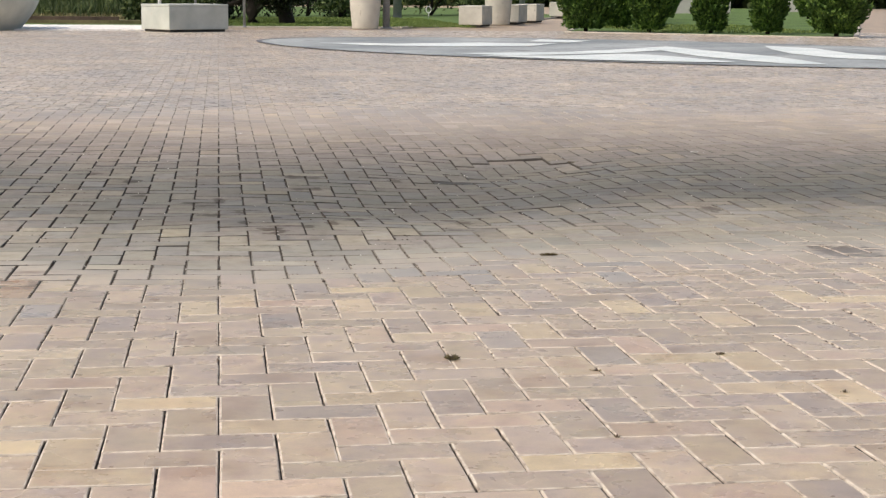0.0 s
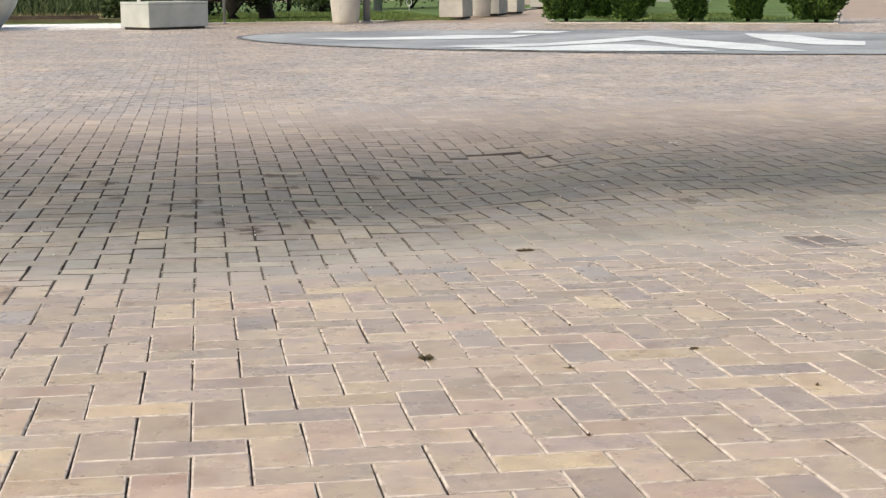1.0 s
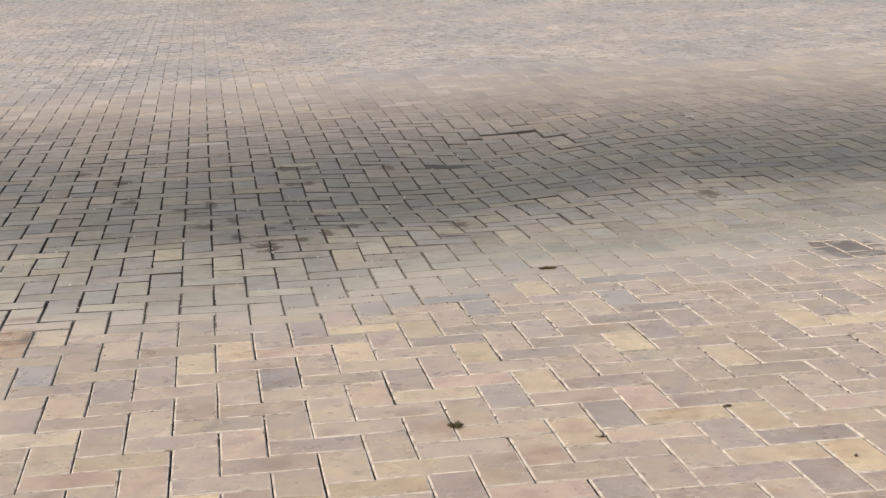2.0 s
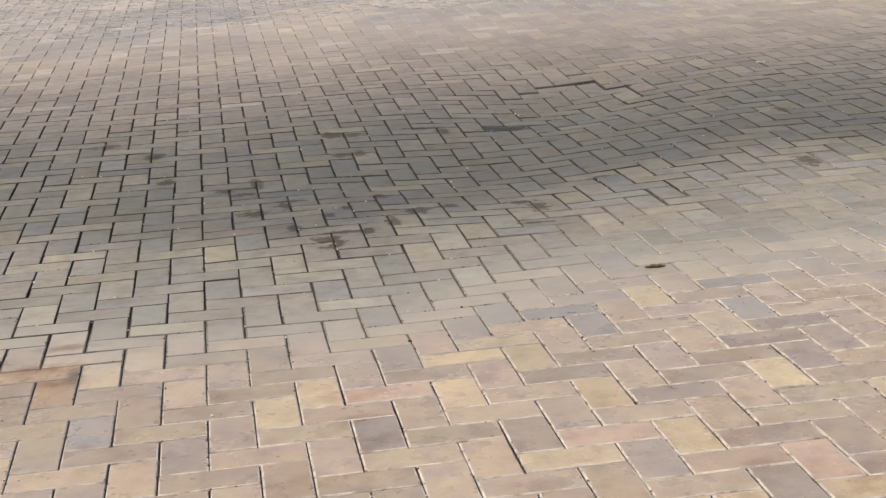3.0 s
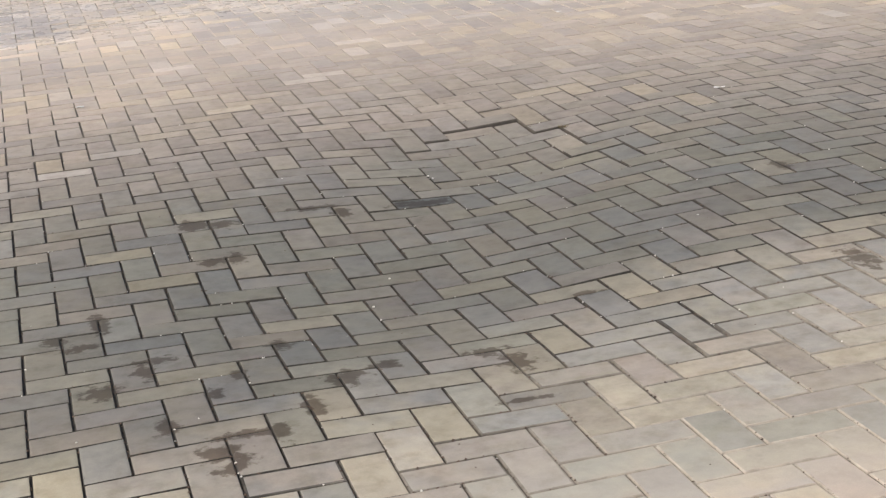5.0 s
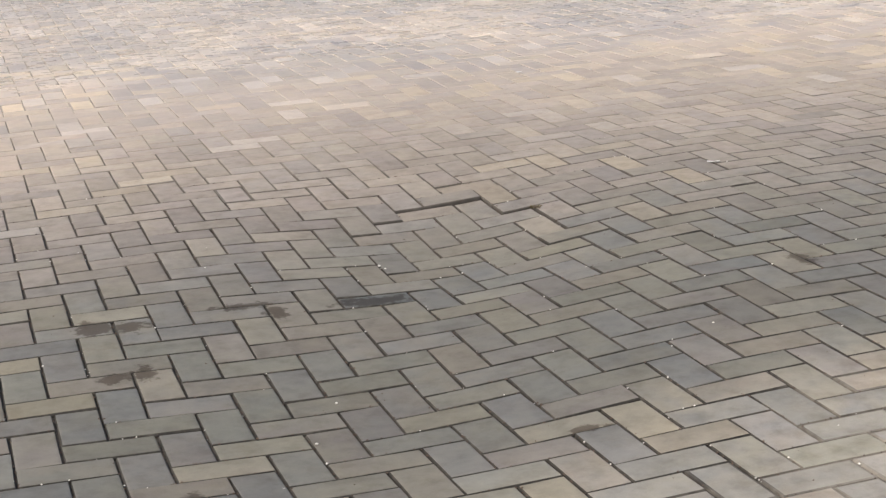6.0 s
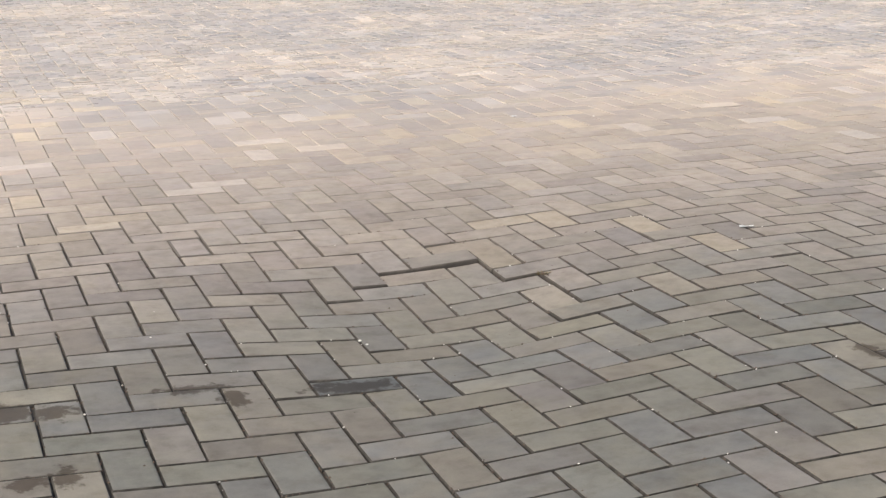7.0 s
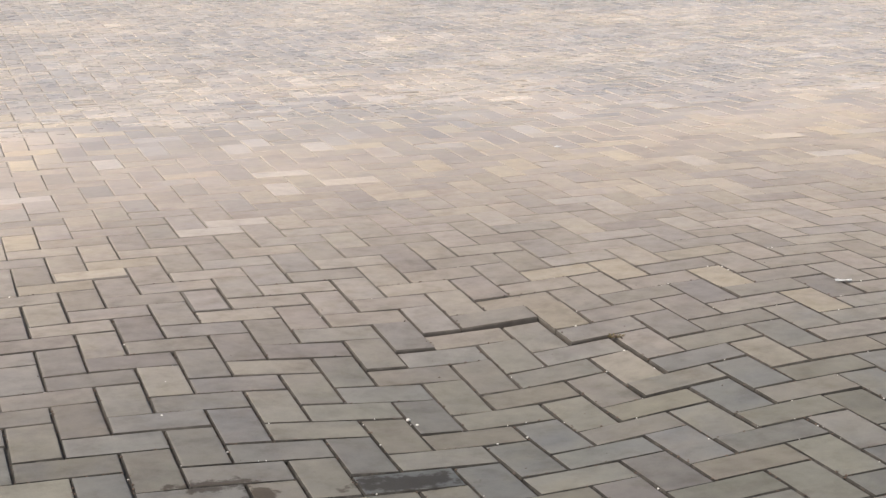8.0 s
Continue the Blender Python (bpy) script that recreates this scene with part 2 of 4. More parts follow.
    # damp marks left where the last water stood, soft inside and darker towards their middle
    if not single:
        ragged = noise_at(nodes, links, pos, 28.0, 4.0, 0.65)
        wet = None
        for bx, by, half_w, half_d in BLOTCHES:
            off = nodes.new("ShaderNodeVectorMath")
            off.operation = "MULTIPLY_ADD"
            links.new(flat_pos, off.inputs[0])
            off.inputs[1].default_value = (1 / half_w, 1 / half_d, 0)
            off.inputs[2].default_value = (-bx / half_w, -by / half_d, 0)
            far = nodes.new("ShaderNodeVectorMath")
            far.operation = "LENGTH"
            links.new(off.outputs[0], far.inputs[0])
            wet = far.outputs["Value"] if wet is None else maths(nodes, links, "MINIMUM", wet, far.outputs["Value"])
        wet = maths(nodes, links, "SUBTRACT", maths(nodes, links, "MULTIPLY_ADD", ragged, -3.6, 2.9), wet)
        wet = maths(nodes, links, "MULTIPLY", wet, 2.6, clamp=True)
        colour = mix(nodes, links, maths(nodes, links, "MULTIPLY", wet, 0.92), colour, (0.36, 0.31, 0.27), "MULTIPLY")
    # old rust and grease stains
    mottle = noise_at(nodes, links, pos, 26.0, 4.0, 0.6)
    for sx, sy, half_w, half_d, tint in STAINS:
        off = nodes.new("ShaderNodeVectorMath")
        off.operation = "MULTIPLY_ADD"
        links.new(flat_pos, off.inputs[0])
        off.inputs[1].default_value = (1 / half_w, 1 / half_d, 0)
        off.inputs[2].default_value = (-sx / half_w, -sy / half_d, 0)
        far = nodes.new("ShaderNodeVectorMath")
        far.operation = "LENGTH"
        links.new(off.outputs[0], far.inputs[0])
        soak = maths(nodes, links, "SUBTRACT", maths(nodes, links, "MULTIPLY_ADD", mottle, -2.4, 2.4), far.outputs["Value"])
        colour = mix(nodes, links, maths(nodes, links, "MULTIPLY", soak, 0.9, clamp=True), colour, tint, "MULTIPLY")
    links.new(colour, bsdf.inputs["Base Color"])
    worn = maths(nodes, links, "MULTIPLY_ADD", cloud, 0.12, 0.22)
    links.new(maths(nodes, links, "MULTIPLY_ADD", silt, 0.36, worn), bsdf.inputs["Roughness"])
    links.new(maths(nodes, links, "MULTIPLY_ADD", silt, -0.45, 0.65), bsdf.inputs["Specular IOR Level"])
    # fine pale dust on the dry pavers
    links.new(maths(nodes, links, "MULTIPLY_ADD", silt, -0.33, 0.35), bsdf.inputs["Sheen Weight"])
    bsdf.inputs["Sheen Roughness"].default_value = 0.3
    bump(nodes, links, bsdf, grain, 0.25, 0.0006)
    return m


def joint_material(name, dry_stops, wet_stops):
    """Paver edges and joint filling: pale rubbed-in sand where dry, dark mud in the hollow."""
    m, nodes, links, bsdf = material(name)
    pos = nodes.new("ShaderNodeNewGeometry").outputs["Position"]
    split = nodes.new("ShaderNodeSeparateXYZ")
    links.new(pos, split.inputs[0])
    lean = maths(nodes, links, "MULTIPLY", maths(nodes, links, "MINIMUM", split.outputs[0], 2.0), 0.55)
    y = maths(nodes, links, "ADD", split.outputs[1], maths(nodes, links, "MULTIPLY_ADD", noise_at(nodes, links, pos, 1.6, 4.0), 1.6, -0.8))
    y = maths(nodes, links, "SUBTRACT", y, maths(nodes, links, "MULTIPLY", lean, maths(nodes, links, "LESS_THAN", split.outputs[1], 6.2)))
    mud = ramp(nodes, links, maths(nodes, links, "DIVIDE", y, 12.0), [(0.31, (0, 0, 0)), (0.38, (1, 1, 1)), (0.66, (1, 1, 1)), (0.80, (0, 0, 0))])
    dirt = noise_at(nodes, links, pos, 30.0, 4.0, 0.65)
    silty = ramp(nodes, links, maths(nodes, links, "DIVIDE", y, 12.0), [(0.26, (0, 0, 0)), (0.31, (0.7, 0.7, 0.7)), (0.72, (0.7, 0.7, 0.7)), (0.90, (0, 0, 0))])
    dry = mix(nodes, links, silty, ramp(nodes, links, dirt, dry_stops), (0.26, 0.24, 0.205))
    colour = mix(nodes, links, mud, dry, ramp(nodes, links, dirt, wet_stops))
    sanded = ramp(nodes, links, maths(nodes, links, "DIVIDE", y, 20.0), [(0.34, (0, 0, 0)), (0.56, (0.8, 0.8, 0.8))])
    links.new(mix(nodes, links, sanded, colour, (0.42, 0.37, 0.325)), bsdf.inputs["Base Color"])
    bsdf.inputs["Roughness"].default_value = 0.9
    return m


PAVER_EDGE = joint_material("paver_edge", [(0.32, (0.24, 0.20, 0.165)), (0.45, (0.47, 0.405, 0.34)), (0.66, (0.63, 0.57, 0.495))],
                            [(0.35, (0.020, 0.018, 0.015)), (0.55, (0.045, 0.041, 0.036)), (0.75, (0.095, 0.087, 0.075))])
PAVER_SIDE = joint_material("paver_side", [(0.44, (0.022, 0.019, 0.016)), (0.50, (0.13, 0.11, 0.092)), (0.70, (0.36, 0.31, 0.26))],
                            [(0.40, (0.02, 0.018, 0.015)), (0.7, (0.05, 0.045, 0.038))])
MIXED = [BEIGE, MAUVE, TAN, BROWN, (0.475, 0.385, 0.250), PINK, MAUVE, TAN, BROWN, SLATE, (0.425, 0.352, 0.250), MAUVE]
PALETTES = {"mixed": MIXED, "yellow": [(0.585, 0.462, 0.275), (0.56, 0.445, 0.275), (0.54, 0.415, 0.26)], "slate": [(0.365, 0.295, 0.250), (0.345, 0.290, 0.250), (0.375, 0.295, 0.245)],
            "damp_dim": [(0.17, 0.155, 0.14), (0.20, 0.18, 0.16)], "pale": [(0.61, 0.525, 0.455), (0.59, 0.515, 0.455), (0.61, 0.51, 0.41)], "pink": [(0.485, 0.348, 0.262), (0.465, 0.335, 0.256), (0.51, 0.375, 0.275)], "blue": [(0.325, 0.292, 0.272), (0.34, 0.295, 0.268)], "rust": [(0.46, 0.30, 0.16), (0.48, 0.33, 0.19)]}
KINDS = list(PALETTES)
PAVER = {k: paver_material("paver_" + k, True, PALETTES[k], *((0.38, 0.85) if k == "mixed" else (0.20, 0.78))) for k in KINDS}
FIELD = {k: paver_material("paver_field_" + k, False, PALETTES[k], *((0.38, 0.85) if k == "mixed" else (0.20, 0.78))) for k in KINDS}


def speckled(name, dark, light, scale, rough=0.9, relief=0.004, spots=None, fine=12.0, grain=0.25):
    """A plain granular surface with grain and larger blotches."""
    m, nodes, links, bsdf = material(name)
    pos = nodes.new("ShaderNodeNewGeometry").outputs["Position"]
    big, small = noise_at(nodes, links, pos, scale, 4.0), noise_at(nodes, links, pos, scale * fine, 3.0, 0.7)
    colour = ramp(nodes, links, big, [(0.3, dark), (0.7, light)])
    colour = mix(nodes, links, 1.0, colour, ramp(nodes, links, small, [(0.3, (1 - grain,) * 3), (0.7, (1 + grain * 0.8,) * 3)]), "MULTIPLY")
    if spots:
        dots = noise_at(nodes, links, pos, spots[0], 3.0, 0.6)
        colour = mix(nodes, links, ramp(nodes, links, dots, [(spots[2], (0, 0, 0)), (spots[2] + 0.06, (1, 1, 1))]), colour, spots[1])
    links.new(colour, bsdf.inputs["Base Color"])
    bsdf.inputs["Roughness"].default_value = rough
    bump(nodes, links, bsdf, small, 0.5, relief)
    return m


SAND = joint_material("joint_sand", [(0.46, (0.025, 0.021, 0.017)), (0.56, (0.12, 0.10, 0.082)), (0.75, (0.30, 0.26, 0.21))],
                      [(0.40, (0.03, 0.027, 0.023)), (0.7, (0.09, 0.082, 0.07))])


def far_paving():
    """Paving too far off to tell piece from piece."""
    m, nodes, links, bsdf = material("far_paving")
    pos = nodes.new("ShaderNodeNewGeometry").outputs["Position"]
    brick = nodes.new("ShaderNodeTexBrick")
    brick.inputs["Scale"].default_value, brick.inputs["Brick Width"].default_value, brick.inputs["Row Height"].default_value = 1.0, 0.2, 0.1
    brick.inputs["Mortar Size"].default_value, brick.inputs["Bias"].default_value = 0.003, -0.1
    for key, c in (("Color1", (0.465, 0.365, 0.262)), ("Color2", BROWN), ("Mortar", (0.2, 0.17, 0.14))):
        brick.inputs[key].default_value = (*c, 1)
    links.new(pos, brick.inputs["Vector"])
    blotch = noise_at(nodes, links, pos, 1.5, 4.0)
    colour = mix(nodes, links, 1.0, brick.outputs["Color"], ramp(nodes, links, blotch, [(0.3, (0.82, 0.82, 0.82)), (0.7, (1.1, 1.1, 1.1))]), "MULTIPLY")
    links.new(colour, bsdf.inputs["Base Color"])
    bsdf.inputs["Roughness"].default_value = 0.45
    return m


FAR_PAVING = far_paving()
CONCRETE = speckled("pale_concrete", (0.40, 0.44, 0.41), (0.55, 0.585, 0.545), 2.2, 0.85, 0.001, (7.0, (0.46, 0.45, 0.41), 0.68), 25.0, 0.07)
CREAM = speckled("cream_concrete", (0.47, 0.46, 0.41), (0.63, 0.615, 0.55), 3.0, 0.85, 0.001, (9.0, (0.40, 0.385, 0.34), 0.63), 25.0, 0.06)
# bench plinths: the shadow gap under the block is painted dark
SHADOW_GAP = speckled("shaded_plinth", (0.05, 0.05, 0.045), (0.09, 0.085, 0.08), 6.0)
KERB = speckled("kerb_concrete", (0.36, 0.33, 0.28), (0.52, 0.48, 0.42), 2.0)
# near-white stands in for sunlight on the paving strip
SUNLIT_SLAB = speckled("sunlit_slab", (0.74, 0.73, 0.71), (0.84, 0.83, 0.81), 1.0)
GRASS_SOIL = speckled("lawn_turf", (0.055, 0.105, 0.022), (0.115, 0.19, 0.048), 0.8, 0.95, 0.02, None, 30.0)
DRY_SOIL = speckled("dry_turf", (0.10, 0.095, 0.045), (0.22, 0.19, 0.10), 0.6, 0.95, 0.02, None, 30.0)
BARK = speckled("dark_bark", (0.014, 0.011, 0.009), (0.04, 0.032, 0.025), 5.0, 0.95, 0.02)
STEEL = speckled("grey_paint", (0.20, 0.22, 0.24), (0.27, 0.29, 0.31), 3.0, 0.5, 0.001)
WHITE_PAINT = speckled("white_paint", (0.70, 0.71, 0.70), (0.80, 0.80, 0.79), 3.0, 0.5, 0.001)
TIMBER = speckled("weathered_timber", (0.05, 0.035, 0.028), (0.12, 0.085, 0.065), 4.0)
PAINT_BLUE = speckled("faded_blue_grey_paint", (0.17, 0.195, 0.21), (0.40, 0.43, 0.44), 0.55, 0.7, 0.002, (2.5, (0.20, 0.20, 0.20), 0.60), 20.0)
PAINT_WHITE = speckled("worn_white_paint", (0.56, 0.63, 0.64), (0.72, 0.76, 0.765), 1.5, 0.7, 0.002, None, 20.0)
PAINT_DARK = speckled("dark_border_paint", (0.10, 0.10, 0.11), (0.17, 0.17, 0.18), 2.0, 0.7, 0.002)
PEBBLE = speckled("white_pebble", (0.62, 0.60, 0.56), (0.80, 0.78, 0.74), 60.0)
DISTANT = speckled("distant_wall", (0.5, 0.49, 0.46), (0.6, 0.59, 0.56), 0.5, 0.9, 0.001, None, 12.0, 0.05)


def leafy(name, dark, mid, light):
    m, nodes, links, bsdf = material(name)
    geo = nodes.new("ShaderNodeNewGeometry")
    colour = ramp(nodes, links, geo.outputs["Random Per Island"], [(0.0, dark), (0.55, mid), (1.0, light)])
    patch = noise_at(nodes, links, geo.outputs["Position"], 3.0, 3.0)
    colour = mix(nodes, links, 1.0, colour, ramp(nodes, links, patch, [(0.3, (0.65, 0.7, 0.6)), (0.7, (1.25, 1.2, 1.1))]), "MULTIPLY")
    links.new(colour, bsdf.inputs["Base Color"])
    bsdf.inputs["Roughness"].default_value = 0.65
    bsdf.inputs["Specular IOR Level"].default_value = 0.3
    return m


THUJA = leafy("thuja_green", (0.022, 0.055, 0.010), (0.058, 0.120, 0.022), (0.13, 0.215, 0.042))
SHRUB = leafy("shrub_green", (0.020, 0.040, 0.012), (0.050, 0.085, 0.028), (0.11, 0.14, 0.05))
# deep shade behind the lawn is put into this near-black leaf colour
SHADE_LEAF = leafy("shaded_conifer_green", (0.004, 0.007, 0.003), (0.010, 0.017, 0.007), (0.028, 0.038, 0.014))
BLADE = leafy("grass_blade", (0.08, 0.13, 0.03), (0.14, 0.20, 0.055), (0.22, 0.28, 0.09))
STRAW = leafy("dry_blade", (0.10, 0.10, 0.04), (0.20, 0.18, 0.09), (0.34, 0.31, 0.18))
MOSS = leafy("dry_moss", (0.075, 0.058, 0.032), (0.145, 0.115, 0.058), (0.23, 0.19, 0.10))


# ---- building helpers ----
def part(name, bm, mat, parent, label=""):
    me = bpy.data.meshes.new(name)
    bm.to_mesh(me)
    bm.free()
    me.materials.append(mat)
    ob = new(name, me)
    ob.parent = parent
    return tagged(ob, label)


def raw(name, verts, faces, mats, parent=None, index=None):
    me = bpy.data.meshes.new(name)
    me.from_pydata([tuple(v) for v in verts], [], [tuple(f) for f in faces])
    for m in mats:
        me.materials.append(m)
    if index is not None:
        me.polygons.foreach_set("material_index", np.asarray(index, dtype=np.int32))
    me.update()
    ob = new(name, me)
    ob.parent = parent
    return ob


def thing(name, m, label, category, group="", kind=""):
    ob = new(name)
    ob.empty_display_size = 0.1
    ob.matrix_world = m
    return tagged(ob, label, category, group, kind)


def box(size, at=(0, 0, 0), bevel=0.0):
    bm = bmesh.new()
    bmesh.ops.create_cube(bm, size=1, matrix=Matrix.Translation(at) @ Matrix.Diagonal((*size, 1)))
    if bevel:
        bmesh.ops.bevel(bm, geom=bm.edges[:], offset=bevel, segments=2, affect="EDGES", profile=0.5)
    return bm


def turned(profile, steps=32):
    """A body of revolution from (radius, height) pairs."""
    bm = bmesh.new()
    rings = []
    for r, z in profile:
        rings.append([bm.verts.new((r * math.cos(a), r * math.sin(a), z)) for a in np.linspace(0, 2 * math.pi, steps, endpoint=False)])
    for low, high in zip(rings, rings[1:]):
        for i in range(steps):
            f = bm.faces.new((low[i], low[(i + 1) % steps], high[(i + 1) % steps], high[i]))
            f.smooth = True
    bm.faces.new(rings[0][::-1])
    bm.faces.new(rings[-1])
    return bm


def limb(points, radii, steps=8):
    """A tapered, bent limb along points."""
    bm = bmesh.new()
    rings = []
    for i, (p, r) in enumerate(zip(points, radii)):
        p = Vector(p)
        d = (Vector(points[min(i + 1, len(points) - 1)]) - Vector(points[max(i - 1, 0)])).normalized()
        q = d.to_track_quat("Z", "Y")
        rings.append([bm.verts.new(p + q @ Vector((r * math.cos(a), r * math.sin(a), 0))) for a in np.linspace(0, 2 * math.pi, steps, endpoint=False)])
    for low, high in zip(rings, rings[1:]):
        for i in range(steps):
            f = bm.faces.new((low[i], low[(i + 1) % steps], high[(i + 1) % steps], high[i]))
            f.smooth = True
    bm.faces.new(rings[0][::-1])
    bm.faces.new(rings[-1])
    return bm


def join(*meshes):
    out = bmesh.new()
    for bm in meshes:
        me = bpy.data.meshes.new("piece")
        bm.to_mesh(me)
        bm.free()
        out.from_mesh(me)
        bpy.data.meshes.remove(me)
    return out


def sprays(name, parent, centres, ways, length, width, mat, rng, label=""):
    """Leaf sprays: bent slips of two quads that grow out of centres along ways."""
    n = len(centres)
    ways = ways / np.linalg.norm(ways, axis=1, keepdims=True)
    side = np.cross(ways, rng.normal(size=(n, 3)))
    side /= np.linalg.norm(side, axis=1, keepdims=True) + 1e-9
    ln = (length * rng.uniform(0.6, 1.3, n))[:, None]
    wd = (width * rng.uniform(0.6, 1.3, n))[:, None]
    lift = np.cross(side, ways) * ln * rng.uniform(-0.3, 0.3, n)[:, None]
    mid, tip = centres + ways * ln * 0.5 + lift, centres + ways * ln
    v = np.stack([centres - side * wd * 0.2, centres + side * wd * 0.2, mid + side * wd * 0.5, mid - side * wd * 0.5, tip + side * wd * 0.12, tip - side * wd * 0.12], 1).reshape(-1, 3)
    base = (np.arange(n) * 6)[:, None]
    f = np.concatenate([base + np.array([[0, 1, 2, 3]]), base + np.array([[3, 2, 4, 5]])])
    ob = raw(name, v, f, [mat], parent)
    return tagged(ob, label)


# ---- ground, plaza bed, lawns ----
ground = tagged(raw("ground", [(-900, -900, -0.2), (900, -900, -0.2), (900, 900, -0.2), (-900, 900, -0.2)], [(0, 1, 2, 3)], [DRY_SOIL]),
                "dry earth and rough grass round the square", "ground", kind="structure")


def sheet(name, xs, ys, height, mats, parent=None):
    xx, yy = np.meshgrid(xs, ys)
    v = np.stack([xx.ravel(), yy.ravel(), height(xx, yy).ravel()], 1)
    nx = len(xs)
    f = [(j * nx + i, j * nx + i + 1, (j + 1) * nx + i + 1, (j + 1) * nx + i) for j in range(len(ys) - 1) for i in range(nx - 1)]
    return raw(name, v, f, mats, parent)


xs = np.concatenate([np.arange(-40, -3, 2.0), np.arange(-3, 8, 0.1), np.arange(8, 60, 2.0)])
ys = np.concatenate([np.arange(-14, -3, 1.0), np.arange(-3, 11, 0.1), np.arange(11, 90, 1.5)])
def in_field(x, y):
    """Where single pavers are laid: the wedge of the square that the walk overlooks."""
    left = -0.9 - 0.145 * np.maximum(y + 0.8, 0)
    right = np.maximum(1.0 + 0.45 * (y + 0.8), np.where(y < 18, 0.9 + 0.70 * (y - 3.9), 0))
    near = (x > -4.5) & (x < 6.5) & (y < 13)
    return (near | ((x > left) & (x < right))) & (y > -2.5) & (y < 32)


pavement = tagged(sheet("pavement", xs, ys, lambda x, y: ground_z(x, y) - 0.010 - 0.014 * smooth(7.5, 9.5, y) - 0.022 * np.exp(-((x - 1.6) / 0.6) ** 2 - ((y - 7.3) / 0.6) ** 2), [SAND, FAR_PAVING]),
                  "plaza paved with weathered herringbone concrete pavers, sunken hollow", "pavement", kind="structure")
for p in pavement.data.polygons:
    p.use_smooth = True
    p.material_index = 0 if in_field(p.center.x, p.center.y) and in_field(p.center.x - 0.25, p.center.y) and in_field(p.center.x + 0.25, p.center.y) and in_field(p.center.x, p.center.y - 0.25) else 1


def lawn(name, corners, mat, label, z=0.012):
    """A turf bed with a skirt down into the ground."""
    n = len(corners)
    v = [(x, y, z) for x, y in corners] + [(x, y, -0.15) for x, y in corners]
    f = [tuple(range(n))] + [(i, n + i, n + (i + 1) % n, (i + 1) % n) for i in range(n)]
    return tagged(raw(name, v, f, [mat]), label, "lawn", kind="structure")


def kerb_run(a, b, parent):
    """Kerb stones end to end from a to b, 1 m each."""
    a, b = Vector((*a, 0)), Vector((*b, 0))
    d = (b - a).normalized()
    count = max(1, round((b - a).length))
    step = (b - a).length / count
    turn = Matrix.Rotation(math.atan2(d.y, d.x), 4, "Z")
    for i in range(count):
        bm = box((step - 0.008, 0.10, 0.20), (0, 0, -0.075), 0.012)
        stone = part("kerb_stone", bm, KERB, parent)
        stone.matrix_world = Matrix.Translation(a + d * step * (i + 0.5)) @ turn


LAWN_A = [(-14, 34.4), (-0.2, 33.9), (3.9, 34.0), (6.1, 37.2), (11.2, 50), (11.2, 70), (-14, 70)]
lawn_a = lawn("lawn", LAWN_A, GRASS_SOIL, "mown green lawn behind a low kerb")
for a, b in zip(LAWN_A[:4], LAWN_A[1:5]):
    kerb_run(a, b, lawn_a)
LAWN_B = [(6.95, 31.1), (11.75, 27.85), (31, 75), (17, 75)]
lawn_b = lawn("lawn", LAWN_B, GRASS_SOIL, "mown lawn bed planted with clipped thujas")
kerb_run(LAWN_B[0], LAWN_B[1], lawn_b)
kerb_run(LAWN_B[1], (16.7, 39.8), lawn_b)
kerb_run((9.5, 39.8), LAWN_B[0], lawn_b)
bank = lawn("dry_bank", [(-14, 36.2), (-0.4, 35.8), (-0.4, 46), (-14, 48)], DRY_SOIL, "dry weedy grass bank behind the strip painted sunlit", 0.09)


def blades(name, count, area, height, mat, seed, label):
    rng = np.random.default_rng(seed)
    x0, x1, y0, y1, z = area
    c = np.stack([rng.uniform(x0, x1, count), rng.uniform(y0, y1, count), np.full(count, z)], 1)
    w = np.stack([rng.normal(0, 0.35, count), rng.normal(0, 0.35, count), np.ones(count)], 1)
    ob = sprays(name, None, c, w, height, 0.02, mat, rng)
    return tagged(ob, label, "grass", kind="stuff")


blades("grass", 22000, (0.0, 5.6, 34.2, 44, 0.008), 0.045, BLADE, 3, "short green lawn grass along the kerb")
blades("grass", 5000, (8.5, 12.6, 30.6, 38, 0.008), 0.045, BLADE, 4, "short green grass under the thujas")
blades("dry_grass", 9000, (-9, -0.4, 36.4, 44, 0.085), 0.13, STRAW, 5, "straggly dry grass and weeds on the bank")
blades("weeds", 6000, (-9, -0.4, 37.2, 44, 0.085), 0.40, SHRUB, 6, "tall green weeds in the dry grass")


# ---- painted floor mural ----
mural = thing("floor_mural", pose(6.35, 21.7, 0.0, 0, 0, 136.5), "large faded blue-grey oval painted on the pavers", "floor mural", kind="structure")


def oval(a, b, inner, z, steps=72):
    v, f = [], []
    for i in range(steps):
        t = 2 * math.pi * i / steps
        wob = 1 + 0.012 * math.sin(5 * t + 1)
        v += [(a * wob * math.cos(t), b * wob * math.sin(t), z), (inner * a * wob * math.cos(t), inner * b * wob * math.sin(t), z)]
    for i in range(steps):
        j = (i + 1) % steps
        f.append((2 * i, 2 * j, 2 * j + 1, 2 * i + 1))
    if inner == 0:
        v, f = [p for p in v[::2]], [tuple(range(steps))]
    return v, f


v, f = oval(6.95, 3.95, 0, 0.008)
tagged(raw("painted_field", v, f, [PAINT_BLUE], mural), "faded blue-grey paint")
v, f = oval(7.0, 4.0, 0.985, 0.012)
tagged(raw("painted_border", v, f, [PAINT_DARK], mural), "dark painted border line")


